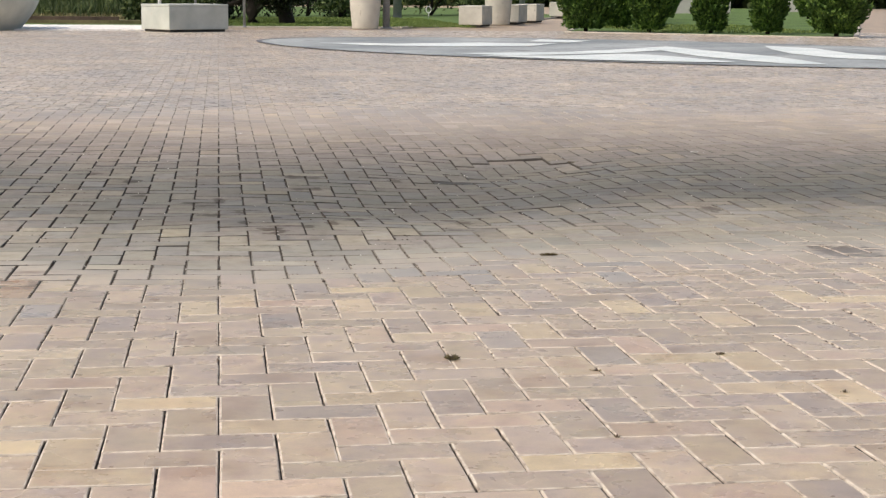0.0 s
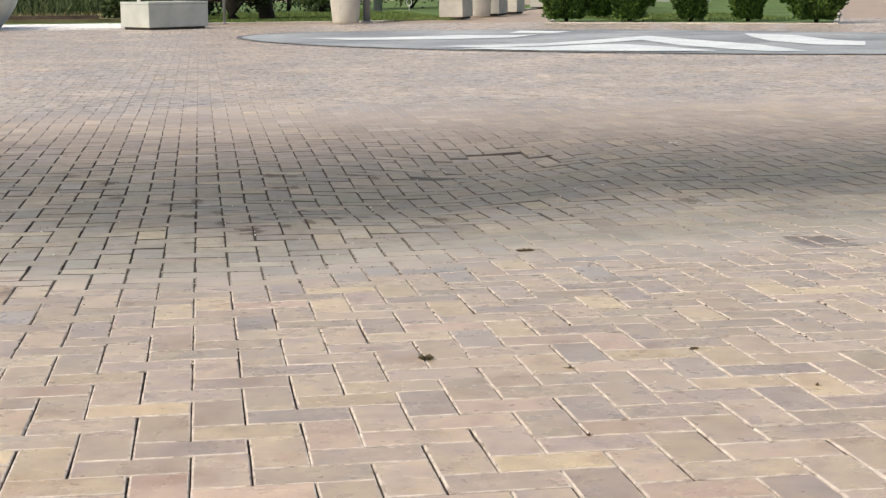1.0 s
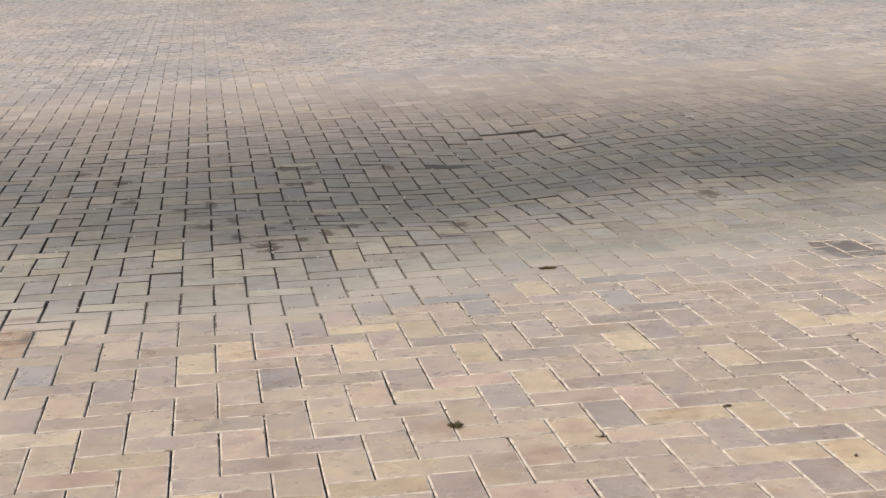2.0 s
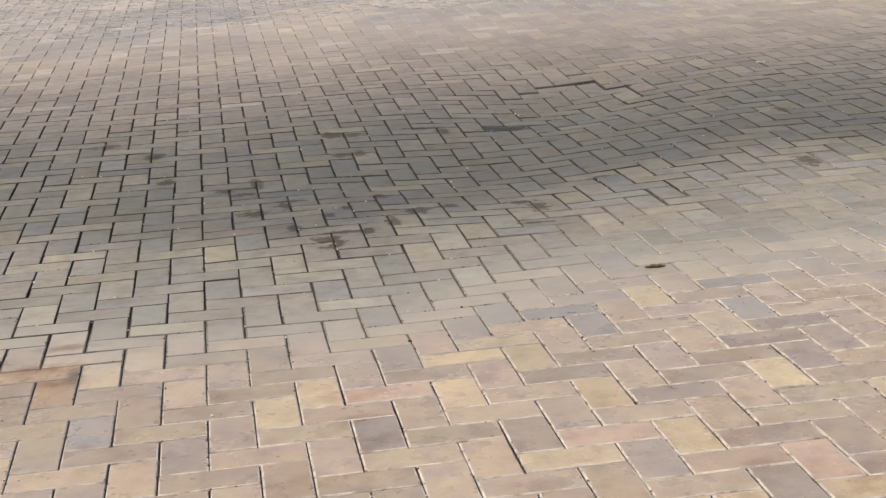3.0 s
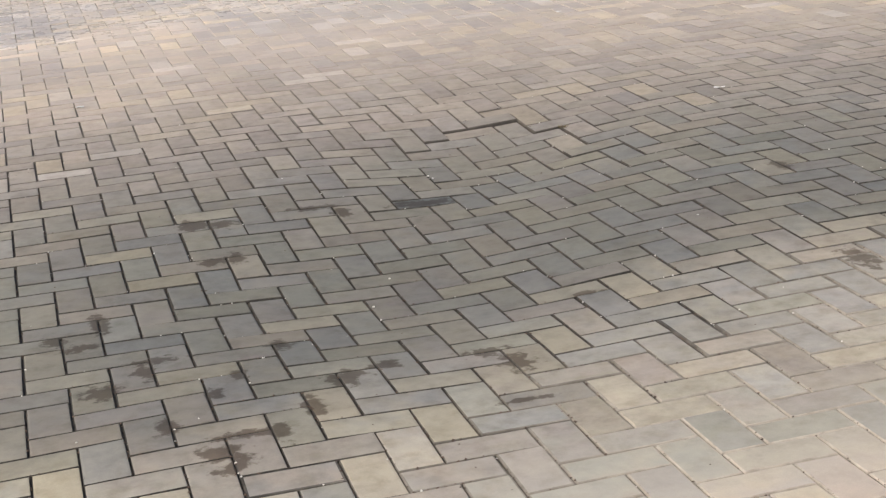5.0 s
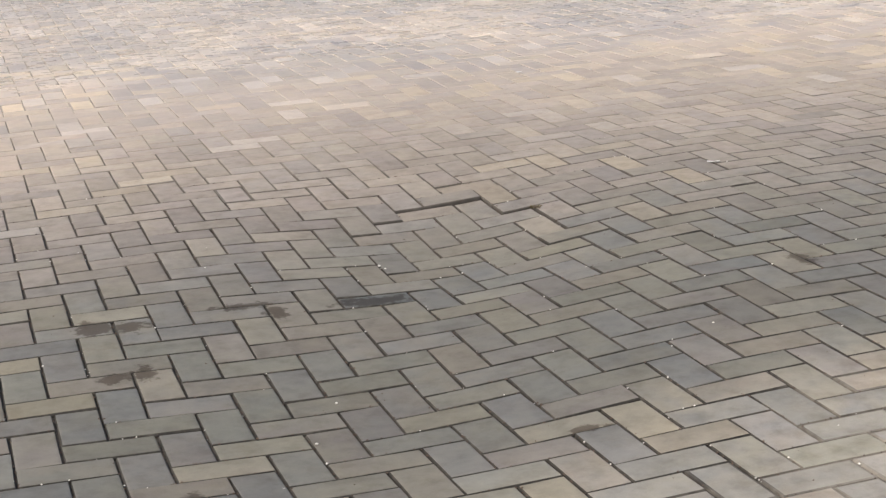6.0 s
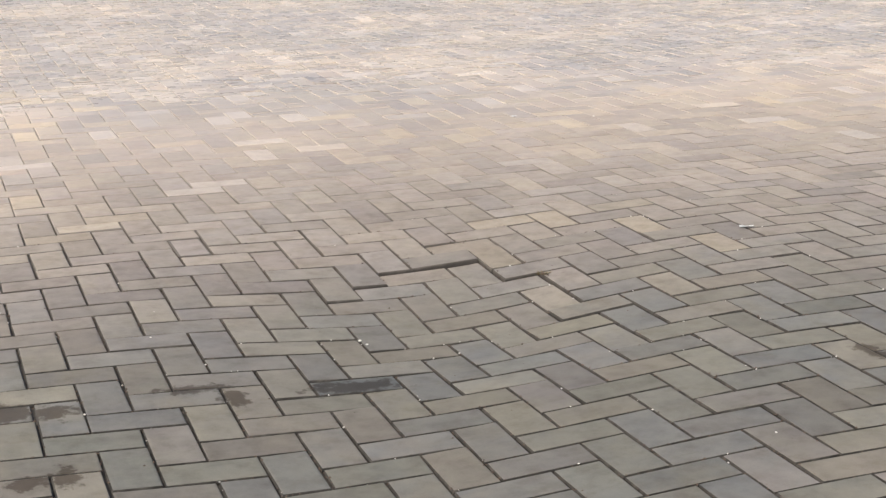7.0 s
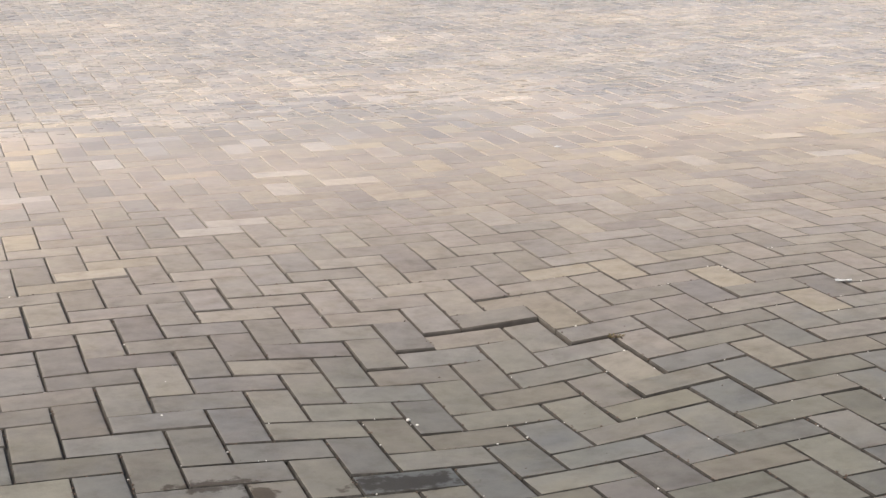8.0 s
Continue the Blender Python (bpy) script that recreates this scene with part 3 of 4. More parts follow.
# white shapes of the mural, each between two rails
MURAL_BANDS = [
    ([(1.55, 24.17), (2.69, 23.80), (4.12, 24.46), (4.95, 24.04), (5.33, 24.34)], [(1.56, 24.10), (2.19, 23.04), (3.41, 22.71), (4.67, 23.05), (5.30, 24.20)]),
    ([(5.01, 25.09), (5.44, 26.27)], [(5.62, 24.63), (6.16, 25.50)]),
    ([(3.06, 20.27), (4.69, 20.76), (5.75, 21.84), (6.76, 23.03)], [(3.70, 19.61), (4.50, 20.00), (5.32, 20.43), (6.24, 21.47)]),
    ([(6.76, 23.03), (6.94, 21.32), (7.23, 19.33), (7.13, 17.35)], [(6.24, 21.47), (6.20, 19.43), (6.46, 18.18), (6.65, 17.45)]),
    ([(3.30, 19.42), (4.41, 19.49), (5.27, 20.10), (5.65, 19.91), (5.90, 18.92), (6.12, 17.80)], [(3.35, 19.30), (4.17, 18.50), (4.80, 18.15), (5.20, 17.95), (5.60, 17.80), (6.10, 17.70)]),
    ([(8.44, 23.42), (8.07, 22.04), (7.78, 20.42), (7.88, 19.03), (8.36, 18.58)], [(8.50, 23.40), (8.91, 22.55), (8.70, 20.67), (8.80, 20.00), (8.87, 19.77)]),
]


def band(rail, other, z):
    """A worn white shape painted on the mural."""
    bm = bmesh.new()
    pairs = [(bm.verts.new((*p, z)), bm.verts.new((*q, z))) for p, q in zip(rail, other)]
    for (a, b), (c, d) in zip(pairs, pairs[1:]):
        bm.faces.new((a, b, d, c))
    bmesh.ops.recalc_face_normals(bm, faces=bm.faces[:])
    ob = part("painted_stripe", bm, PAINT_WHITE, mural, "worn white painted band")
    ob.matrix_parent_inverse = mural.matrix_world.inverted()


for level, (rail, other) in enumerate(MURAL_BANDS):
    band(rail, other, 0.018 if level == 4 else 0.014)


# ---- benches, planters, posts ----
def bench(at, along, length, depth, height, mat, label):
    top = thing("block_bench", pose(at[0], at[1], 0, 0, 0, along), label, "bench", "concrete benches on the square")
    part("plinth", box((length - 0.10, depth - 0.10, 0.05), (0, 0, 0.020)), SHADOW_GAP, top, "recessed plinth, shadow gap put into its dark colour")
    part("block", box((length, depth, height - 0.045 - 0.05), (0, 0, 0.045 + (height - 0.095) / 2), 0.012), mat, top)
    part("seat_slab", box((length + 0.004, depth + 0.004, 0.05), (0, 0, height - 0.024), 0.010), mat, top, "thin seat slab flush on the block")
    return top


bench((-0.63, 30.45), 35, 1.34, 0.96, 0.52, CONCRETE, "grey cast concrete block bench at the plaza edge")
bench((5.85, 35.8), 67, 1.0, 0.55, 0.47, CREAM, "cream concrete block bench beside a round planter")
bench((7.27, 38.9), 67, 1.0, 0.55, 0.47, CREAM, "cream concrete block bench in a row along the path")
bench((8.07, 40.7), 67, 1.0, 0.55, 0.47, CREAM, "cream concrete block bench in a row along the path")
bench((10.4, 47.7), 67, 1.0, 0.55, 0.47, CREAM, "cream concrete block bench far down the path")


def planter(at, foot, belly, height, mat, label):
    top = thing("round_planter", pose(at[0], at[1], 0), label, "planter", "round concrete planters")
    prof = [(foot * 0.97, 0.0), (foot, 0.02)]
    for i in range(1, 13):
        t = i / 12
        prof.append((foot + (belly - foot) * math.sin(min(1.0, t * 1.35) * math.pi / 2) - belly * 0.10 * max(0, t - 0.72) / 0.28, 0.02 + (height - 0.02) * t))
    r = prof[-1][0]
    prof += [(r - 0.01, height + 0.015), (r - 0.07, height + 0.015), (r - 0.08, height - 0.10), (0.02, height - 0.10)]
    part("bowl", turned(prof, 40), mat, top)
    part("soil", turned([(r - 0.09, height - 0.10), (r - 0.09, height - 0.06), (0.01, height - 0.045)], 24), TIMBER, top, "dark potting soil")
    rng = np.random.default_rng(int(at[1] * 10))
    n = 260
    a, q = rng.uniform(0, 6.283, n), rng.uniform(0, 1, n) ** 0.5 * (r - 0.12)
    c = np.stack([q * np.cos(a), q * np.sin(a), np.full(n, height - 0.06)], 1)
    w = np.stack([rng.normal(0, 0.5, n), rng.normal(0, 0.5, n), np.ones(n)], 1)
    sprays("plant", top, c, w, 0.28, 0.05, SHRUB, rng, "low green planting")
    return top


planter((-4.33, 30.9), 0.58, 0.97, 1.0, CONCRETE, "wide bellied grey concrete planter on the paving")
planter((3.07, 33.15), 0.275, 0.335, 1.15, CREAM, "tall cream concrete planter beside a grey post")
planter((6.72, 37.8), 0.28, 0.335, 1.15, CREAM, "tall cream concrete planter behind a bench")


def post(at, radius, height, mat, label, group=""):
    top = thing("post", pose(at[0], at[1], 0), label, "post", group)
    part("shaft", turned([(radius, 0.0), (radius, height * 0.5), (radius * 0.9, height)], 16), mat, top)
    part("base_plate", turned([(radius * 1.7, 0.0), (radius * 1.7, 0.02), (radius * 1.2, 0.03)], 16), mat, top)
    part("cap", turned([(radius * 1.05, height), (radius * 1.05, height + 0.03), (radius * 0.3, height + 0.06)], 16), mat, top)
    return top


post((3.53, 33.3), 0.075, 4.2, STEEL, "thick grey painted steel post beside the planter")
post((-1.20, 33.2), 0.035, 3.0, WHITE_PAINT, "slim white post behind the grey bench")
post((-0.47, 33.6), 0.025, 3.0, STEEL, "slim grey post on the lawn edge", "slim posts")
post((0.55, 33.9), 0.03, 3.0, STEEL, "slim grey post before the dark tree", "slim posts")
post((5.0, 44.5), 0.12, 4.5, STEEL, "grey lamp post among the shrubs")
post((8.95, 46.5), 0.09, 4.5, STEEL, "grey lamp post behind the benches")

ring = thing("ring_marker", pose(6.07, 45.9, 0), "thin white ring on a short stake in the lawn", "marker")
part("stake", turned([(0.012, -0.05), (0.012, 0.16), (0.008, 0.17)], 8), WHITE_PAINT, ring)
hoop = bmesh.new()
loops = [[hoop.verts.new(((0.075 + 0.012 * math.cos(b)) * math.cos(a), 0.012 * math.sin(b), 0.24 + (0.095 + 0.012 * math.cos(b)) * math.sin(a))) for b in np.linspace(0, 2 * math.pi, 6, endpoint=False)]
         for a in np.linspace(0, 2 * math.pi, 20, endpoint=False)]
for i in range(20):
    for k in range(6):
        hoop.faces.new((loops[i][k], loops[(i + 1) % 20][k], loops[(i + 1) % 20][(k + 1) % 6], loops[i][(k + 1) % 6]))
part("hoop", hoop, WHITE_PAINT, ring)

# strip of paving with sunlight put into its white colour, and the board behind it
strip = thing("whitewashed_strip", pose(-2.6, 32.3, 0), "slab strip along the bank, bright sunlight put into its colour", "strip", kind="structure")
for i in range(4):
    part("slab", box((0.85, 3.4, 0.05), (-1.35 + 0.86 * i, 0.0, 0.008), 0.006), SUNLIT_SLAB, strip)
board = thing("edging_board", pose(-3.6, 36.0, 0.0, 0, 0, -2), "dark weathered timber edging board on the bank", "board")
part("plank", box((2.8, 0.06, 0.10), (0, 0, 0.12), 0.008), TIMBER, board)
for dx in (-1.2, 0.0, 1.2):
    part("stake", box((0.06, 0.05, 0.34), (dx, 0.06, 0.0), 0.004), TIMBER, board)


# ---- thujas ----
def thuja(name, m, radius, height, count, seed, label, clear=0.07):
    rng = np.random.default_rng(seed)
    top = thing(name, m, label, "thuja", "thujas on the lawn")
    part("trunk", limb([(0, 0, -0.03), (0.01, 0, height * 0.3), (0, 0.01, height * 0.8)], [0.05, 0.04, 0.01]), BARK, top)
    t = rng.uniform(0, 1, count)
    a = rng.uniform(0, 2 * math.pi, count)
    shape = np.sin(np.pi * np.clip(t * 0.80 + 0.17, 0, 1)) ** 0.75
    lump = 1 + 0.16 * np.sin(3 * a + 5 * t * 3 + seed) + 0.10 * np.sin(7 * a - 11 * t) + rng.normal(0, 0.06, count)
    r = radius * shape * lump * rng.uniform(0.35, 1.0, count) ** 0.35
    c = np.stack([r * np.cos(a), r * np.sin(a), clear + t * (height - clear)], 1)
    w = np.stack([np.cos(a) * 0.7, np.sin(a) * 0.7, np.full(count, 0.75)], 1) + rng.normal(0, 0.35, (count, 3))
    sprays("crown", top, c, w, 0.085, 0.045, THUJA, rng)
    return top


bush_a = thuja("thuja", pose(7.45, 31.52, 0.0), 0.50, 1.35, 8500, 11, "wide shaggy green thuja at the lawn corner")
bush_b = thuja("thuja", pose(8.59, 30.81, 0.0), 0.37, 1.7, 8000, 12, "narrow clipped green thuja on the lawn")
for x, y, s, turn in ((9.81, 30.61, 0.90, 70), (10.82, 30.08, 0.88, 160), (9.2, 35.2, 0.9, 30), (9.8, 37.0, 0.95, 110), (10.6, 39.4, 0.95, 200),
                      (8.75, 34.0, 0.85, 250), (11.6, 42.0, 1.0, 300), (14.6, 46.5, 1.0, 20), (18.4, 48.0, 1.0, 77), (12.9, 45.0, 1.0, 140)):
    copy_thing(bush_b, pose(x, y, 0.0, 0, 0, turn) @ Matrix.Diagonal((s, s, s, 1)))
bush_c = copy_thing(bush_a, pose(11.67, 28.62, 0.0, 0, 0, 130))
tagged(bush_c, "wide shaggy green thuja beside the path")


# ---- dark tree and shrubs behind ----
def clump_tree(name, m, trunk, crown_at, crown_r, count, leaf, size, seed, label, category):
    rng = np.random.default_rng(seed)
    top = thing(name, m, label, category)
    part("trunk", join(*[limb(p, r) for p, r in trunk]), BARK, top)
    hubs = rng.normal(size=(26, 3))
    hubs /= np.linalg.norm(hubs, axis=1, keepdims=True)
    hubs *= rng.uniform(0.35, 1.0, 26)[:, None]
    pick = rng.integers(0, 26, count)
    c = (hubs[pick] + rng.normal(0, 0.16, (count, 3))) * np.array(crown_r) + np.array(crown_at)
    w = rng.normal(0, 1, (count, 3)) + np.array([0, 0, 0.2])
    sprays("crown", top, c, w, size, size * 0.5, leaf, rng)
    return top


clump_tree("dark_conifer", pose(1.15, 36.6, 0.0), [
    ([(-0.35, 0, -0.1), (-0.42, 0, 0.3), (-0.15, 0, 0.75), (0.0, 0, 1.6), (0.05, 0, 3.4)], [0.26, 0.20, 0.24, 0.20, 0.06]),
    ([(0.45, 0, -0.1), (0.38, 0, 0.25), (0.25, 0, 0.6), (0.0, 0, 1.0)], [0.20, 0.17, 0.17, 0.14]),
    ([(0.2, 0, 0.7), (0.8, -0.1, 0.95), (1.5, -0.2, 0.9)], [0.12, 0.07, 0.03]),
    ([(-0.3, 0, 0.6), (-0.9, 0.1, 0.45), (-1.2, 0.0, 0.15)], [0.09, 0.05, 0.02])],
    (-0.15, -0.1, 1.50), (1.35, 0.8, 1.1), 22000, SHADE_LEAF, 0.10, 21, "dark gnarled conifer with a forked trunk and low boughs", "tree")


def shrub(at, r, h, count, leaf, seed, label):
    return clump_tree("shrub", pose(at[0], at[1], 0.0), [([(0, 0, -0.1), (0.05, 0, h * 0.3), (0, 0, h * 0.6)], [0.05, 0.04, 0.02]),
                      ([(0, 0, 0), (r * 0.3, 0.1, h * 0.4), (r * 0.5, 0.1, h * 0.6)], [0.04, 0.03, 0.01])],
                      (0, 0, h * 0.5), (r, r * 0.8, h * 0.55), count, leaf, 0.13, seed, label, "shrub")


for i, (x, y, r, h) in enumerate(((-8.2, 45.5, 1.6, 1.9), (-6.0, 44.8, 1.5, 1.6), (-4.0, 45.5, 1.6, 2.0), (-2.2, 44.0, 1.3, 1.5), (-1.75, 36.6, 0.35, 0.6),
                                  (-0.4, 40.5, 1.2, 2.1), (0.0, 45.5, 1.8, 2.4), (2.6, 47.0, 1.9, 2.4), (4.6, 48.5, 1.6, 1.7), (6.6, 49.5, 1.7, 1.8), (8.6, 51.5, 1.7, 1.8),
                                  (-0.4, 37.2, 0.6, 0.7), (3.3, 43.8, 0.9, 0.8))):
    # shrubs around the conifer take the leaf colour with painted shade
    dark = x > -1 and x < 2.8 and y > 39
    shrub((x, y), r, h, 2600 if r > 1 else 900, SHADE_LEAF if dark else SHRUB, 40 + i, "dense evergreen shrub, shade put into its dark leaf colour" if dark else "loose green shrub behind the lawn")

# far belt of trees that closes the view
rng = np.random.default_rng(77)
n = 26000
far_x = rng.uniform(-45, 85, n)
far_y = 78 + rng.uniform(0, 6, n) + 3 * np.sin(far_x * 0.21)
far_z = rng.uniform(0, 1, n) ** 0.8 * (3.0 + 0.7 * np.sin(far_x * 0.33) + 0.4 * np.sin(far_x * 0.9))
belt = sprays("tree_belt", None, np.stack([far_x, far_y, far_z - 0.2], 1), rng.normal(0, 1, (n, 3)) + np.array([0, 0, 0.3]), 0.75, 0.5, SHRUB, rng)
tagged(belt, "distant belt of mixed green trees", "trees", kind="stuff")

# low pale walls far off beyond the thujas
for x, y, w_, h_ in ((17.6, 57.5, 2.6, 0.9), (24.5, 64.0, 3.4, 1.2)):
    wall = thing("garden_wall", pose(x, y, -0.1), "low pale rendered wall far behind the lawn", "wall", "pale walls")
    part("wall_body", box((w_, 0.3, h_), (0, 0, h_ / 2), 0.01), DISTANT, wall)
    part("coping", box((w_ + 0.1, 0.4, 0.07), (0, 0, h_ + 0.03), 0.01), CREAM, wall)


# ---- small things on the paving ----
def on_ground(x, y):
    return float(ground_z(np.array(x), np.array(y)) + heave(np.array(x), np.array(y)))


def tuft(x, y, size, count, mat, seed, label, wide=1.0):
    rng = np.random.default_rng(seed)
    top = thing("weed_tuft", pose(x, y, on_ground(x, y)), label, "weed", "weeds in the joints")
    a, q = rng.uniform(0, 6.283, count), rng.uniform(0, 1, count) * size
    c = np.stack([q * wide * np.cos(a), q * 0.7 / wide * np.sin(a), np.zeros(count)], 1)
    w = np.stack([np.cos(a) * 0.8, np.sin(a) * 0.8, rng.uniform(0.15, 0.9, count)], 1)
    sprays("leaves", top, c, w, size * 0.60, size * 0.17, mat, rng)
    part("root", turned([(size * 0.35, 0.0), (size * 0.25, 0.004), (0.001, 0.006)], 10), TIMBER, top)


tuft(0.505, 2.60, 0.016, 130, MOSS, 1, "small dry weed growing from a paver joint", 0.75)
tuft(1.045, 4.17, 0.016, 220, MOSS, 2, "flat clump of dry moss lying on the pavers", 1.5)
tuft(1.107, 2.58, 0.010, 60, MOSS, 3, "tiny dry weed in a paver joint")
tuft(0.79, 2.44, 0.010, 24, MOSS, 4, "dead leaf scrap on the pavers")
tuft(1.80, 7.27, 0.016, 40, MOSS, 5, "small weed in the cracked paving edge")
tuft(0.70, 1.90, 0.008, 18, MOSS, 6, "dead leaf scrap on the pavers")
tuft(1.24, 2.19, 0.008, 18, MOSS, 7, "dead leaf scrap on the pavers")


def pebble(x, y, size, seed):
    rng = np.random.default_rng(seed)
    bm = bmesh.new()
    bmesh.ops.create_icosphere(bm, subdivisions=2, radius=size)
    for vert in bm.verts:
        vert.co *= 1 + 0.25 * noise.noise(vert.co / size * 0.9 + Vector((seed, 0, 0)))
        vert.co.z *= 0.6
    me = bpy.data.meshes.new("pebble")
    bm.to_mesh(me)
    bm.free()
    me.materials.append(PEBBLE)
    ob = new("pebble", me)
    ob.matrix_world = pose(x, y, on_ground(x, y) + size * 0.4, 0, 0, rng.uniform(0, 360))
    tagged(ob, "small white stone chip lying on the pavers", "pebble", "stone chips")


CHIPS = [(0.0, 3.87, 6), (-0.19, 3.32, 6), (0.71, 5.72, 6), (-0.45, 4.41, 5), (-0.10, 5.03, 4), (0.81, 5.95, 5), (1.2, 6.98, 7), (1.21, 6.95, 5), 
         (0.71, 7.08, 4), (0.33, 4.02, 4), (0.14, 4.2, 3), (1.62, 3.55, 4), (1.3, 3.7, 4), (-0.3, 2.15, 3), (0.93, 2.28, 4), (1.75, 5.95, 4), (2.1, 7.6, 3),
         (0.62, 2.05, 3), (1.4, 5.1, 3), (2.9, 9.4, 8), (1.9, 11.0, 9), (0.35, 4.6, 3), (0.5, 3.3, 3), (1.15, 2.9, 3), (0.2, 5.7, 3), (2.4, 5.6, 4)]
for i, (x, y, mm) in enumerate(CHIPS):
    pebble(x, y, mm * 0.00065, i)

def scrap(x, y, length, width, turn, seed):
    """A crumpled slip of white paper."""
    rng = np.random.default_rng(seed)
    bm = bmesh.new()
    rows = [[bm.verts.new((length * (i / 5 - 0.5), width * (j / 2 - 0.5), 0.002 + rng.uniform(0, 0.004))) for j in range(3)] for i in range(6)]
    for a, b in zip(rows, rows[1:]):
        for j in range(2):
            bm.faces.new((a[j], b[j], b[j + 1], a[j + 1]))
    bmesh.ops.solidify(bm, geom=bm.faces[:], thickness=0.001)
    me = bpy.data.meshes.new("paper_scrap")
    bm.to_mesh(me)
    bm.free()
    me.materials.append(WHITE_PAINT)
    ob = new("paper_scrap", me)
    ob.matrix_world = pose(x, y, on_ground(x, y) + 0.001, 0, 0, turn)
    tagged(ob, "small crumpled white paper scrap on the pavers", "paper scrap", "litter")


scrap(0.12, 8.68, 0.040, 0.022, 10, 1)
scrap(2.50, 7.41, 0.042, 0.014, -20, 2)
scrap(2.60, 9.55, 0.030, 0.020, 40, 3)

# crumbs of dirt squeezed out of the joints
rng = np.random.default_rng(31)
n = 9500
gi, gj = rng.integers(-8, 26, n), rng.uniform(6, 58, n)
gx = np.where(rng.uniform(0, 1, n) < 0.94, gi * 0.1 + rng.normal(0, 0.003, n), rng.uniform(-0.8, 2.6, n))
gy = 2.0 + gj * 0.1
gx, gy = gx[(np.floor(gj) - gi) % 4 != 3], gy[(np.floor(gj) - gi) % 4 != 3]
n = len(gx)
# crumbs in the cross joints of the hollow
wi, wj = rng.uniform(-8, 26, 5200), rng.integers(18, 62, 5200)
wx, wy = wi * 0.1, 2.0 + wj * 0.1 + rng.normal(0, 0.002, 5200)
crossing = ((np.floor(wi).astype(int) - wj) % 4 != 2) & ((wx < 0.8) | (wy > 4.8))
gx, gy = np.concatenate([gx, wx[crossing]]), np.concatenate([gy, wy[crossing]])
n = len(gx)
clotted = 1 + 0.25 * smooth(3.2, 3.7, gy) * (1 - smooth(4.6, 5.4, gy)) * (1 - smooth(0.5, 1.2, gx))
gs = ((0.0008 + 0.0025 * rng.uniform(0, 1, n) ** 2) * clotted)[:, None, None]
octa = np.array([(1, 0, 0), (0, 1, 0), (-1, 0, 0), (0, -1, 0), (0, 0, 0.8), (0, 0, -0.8)])
gz = ground_z(gx, gy) + heave(gx, gy) - 0.0005
v = (octa[None] * gs * rng.uniform(0.6, 1.4, (n, 6, 1)) + np.stack([gx, gy, gz], 1)[:, None]).reshape(-1, 3)
f = (np.array([(0, 1, 4), (1, 2, 4), (2, 3, 4), (3, 0, 4), (1, 0, 5), (2, 1, 5), (3, 2, 5), (0, 3, 5)])[None] + (np.arange(n) * 6)[:, None, None]).reshape(-1, 3)
sift = rng.uniform(0, 1, n) < 0.045
for stuff_name, chosen, mat, said in (("joint_grit", ~sift, TIMBER, "dark crumbs of dirt along the paver joints"), ("pale_grit", sift, PEBBLE, "pale crumbs of stone along the paver joints")):
    some = np.nonzero(chosen)[0]
    f_some = (f[:8][None] + (np.arange(len(some)) * 6)[:, None, None]).reshape(-1, 3)
    tagged(raw(stuff_name, v.reshape(n, 6, 3)[some].reshape(-1, 3), f_some.tolist(), [mat]), said, "grit", kind="stuff")

# ---- pavers, laid in herringbone ----
YELLOWS = [(-5, -1), (-4, 49), (-4, 53), (-3, -2), (-3, 5), (-3, 22), (-3, 29), (-3, 54), (-3, 58), (-2, 2), (-2, 27), (-1, 12), (-1, 56), (0, 0), (0, 13), (0, 44), (1, 17), (1, 21), (1, 41), (1, 57), (2, 2), (3, 12), (3, 15), (3, 59), (5, -3), (5, 14), (5, 61), (6, 11), (6, 62), (6, 79), (6, 82), (7, 8), (7, 63), (9, 5), (9, 18), (9, 50), (10, 2), (10, 11), (10, 39), (11, 4), (11, 20), (12, 1), (13, 0), (15, 12), (16, 12), (16, 56), (17, 54), (18, 58), (18, 78), (19, 56), (19, 79), (20, 57), (21, 58), (22, 55), (22, 58), (23, 52), (34, 79), (35, 68)]
SLATES = [(-5, 12), (-4, 44), (-3, 10), (1, 1), (1, 10), (2, 15), (3, 51), (4, 1), (4, 17), (5, -2), (6, 7), (6, 54), (7, 0), (7, 11), (7, 48), (8, 5), (8, 13), (8, 48), (8, 49), (9, 46), (10, 3), (10, 43), (10, 47), (11, 0), (11, 3), (11, 12), (11, 28), (12, 89), (13, 54), (15, 52), (16, 37), (20, 52), (20, 53)]
BLUES = [(-5, 12), (-3, 30), (1, 22), (3, 23), (3, 24), (5, 18), (6, 18), (7, 16), (7, 24), (9, 22), (11, 16), (11, 19), (21, 50)]
PINKS = [(-1, -4), (0, -4), (0, 17), (1, 13), (2, -1), (3, 16), (5, 1), (5, 9), (7, 7), (9, 6), (12, 21)]
PALES = [(-3, 54), (-1, 55), (1, 57), (5, 73), (11, 91), (15, 107), (20, 84)]
# a wet paver in the hollow and a darker one far out
DAMP_DARKS = [(10, 46), (8, 104)]
RUSTS = [(-6, 15), (-7, 17)]
SPECIAL = {}
for kind_name, cells in (("yellow", YELLOWS), ("slate", SLATES), ("blue", BLUES), ("pink", PINKS), ("pale", PALES), ("damp_dim", DAMP_DARKS), ("rust", RUSTS)):
    for c in cells:
        SPECIAL[c] = KINDS.index(kind_name)

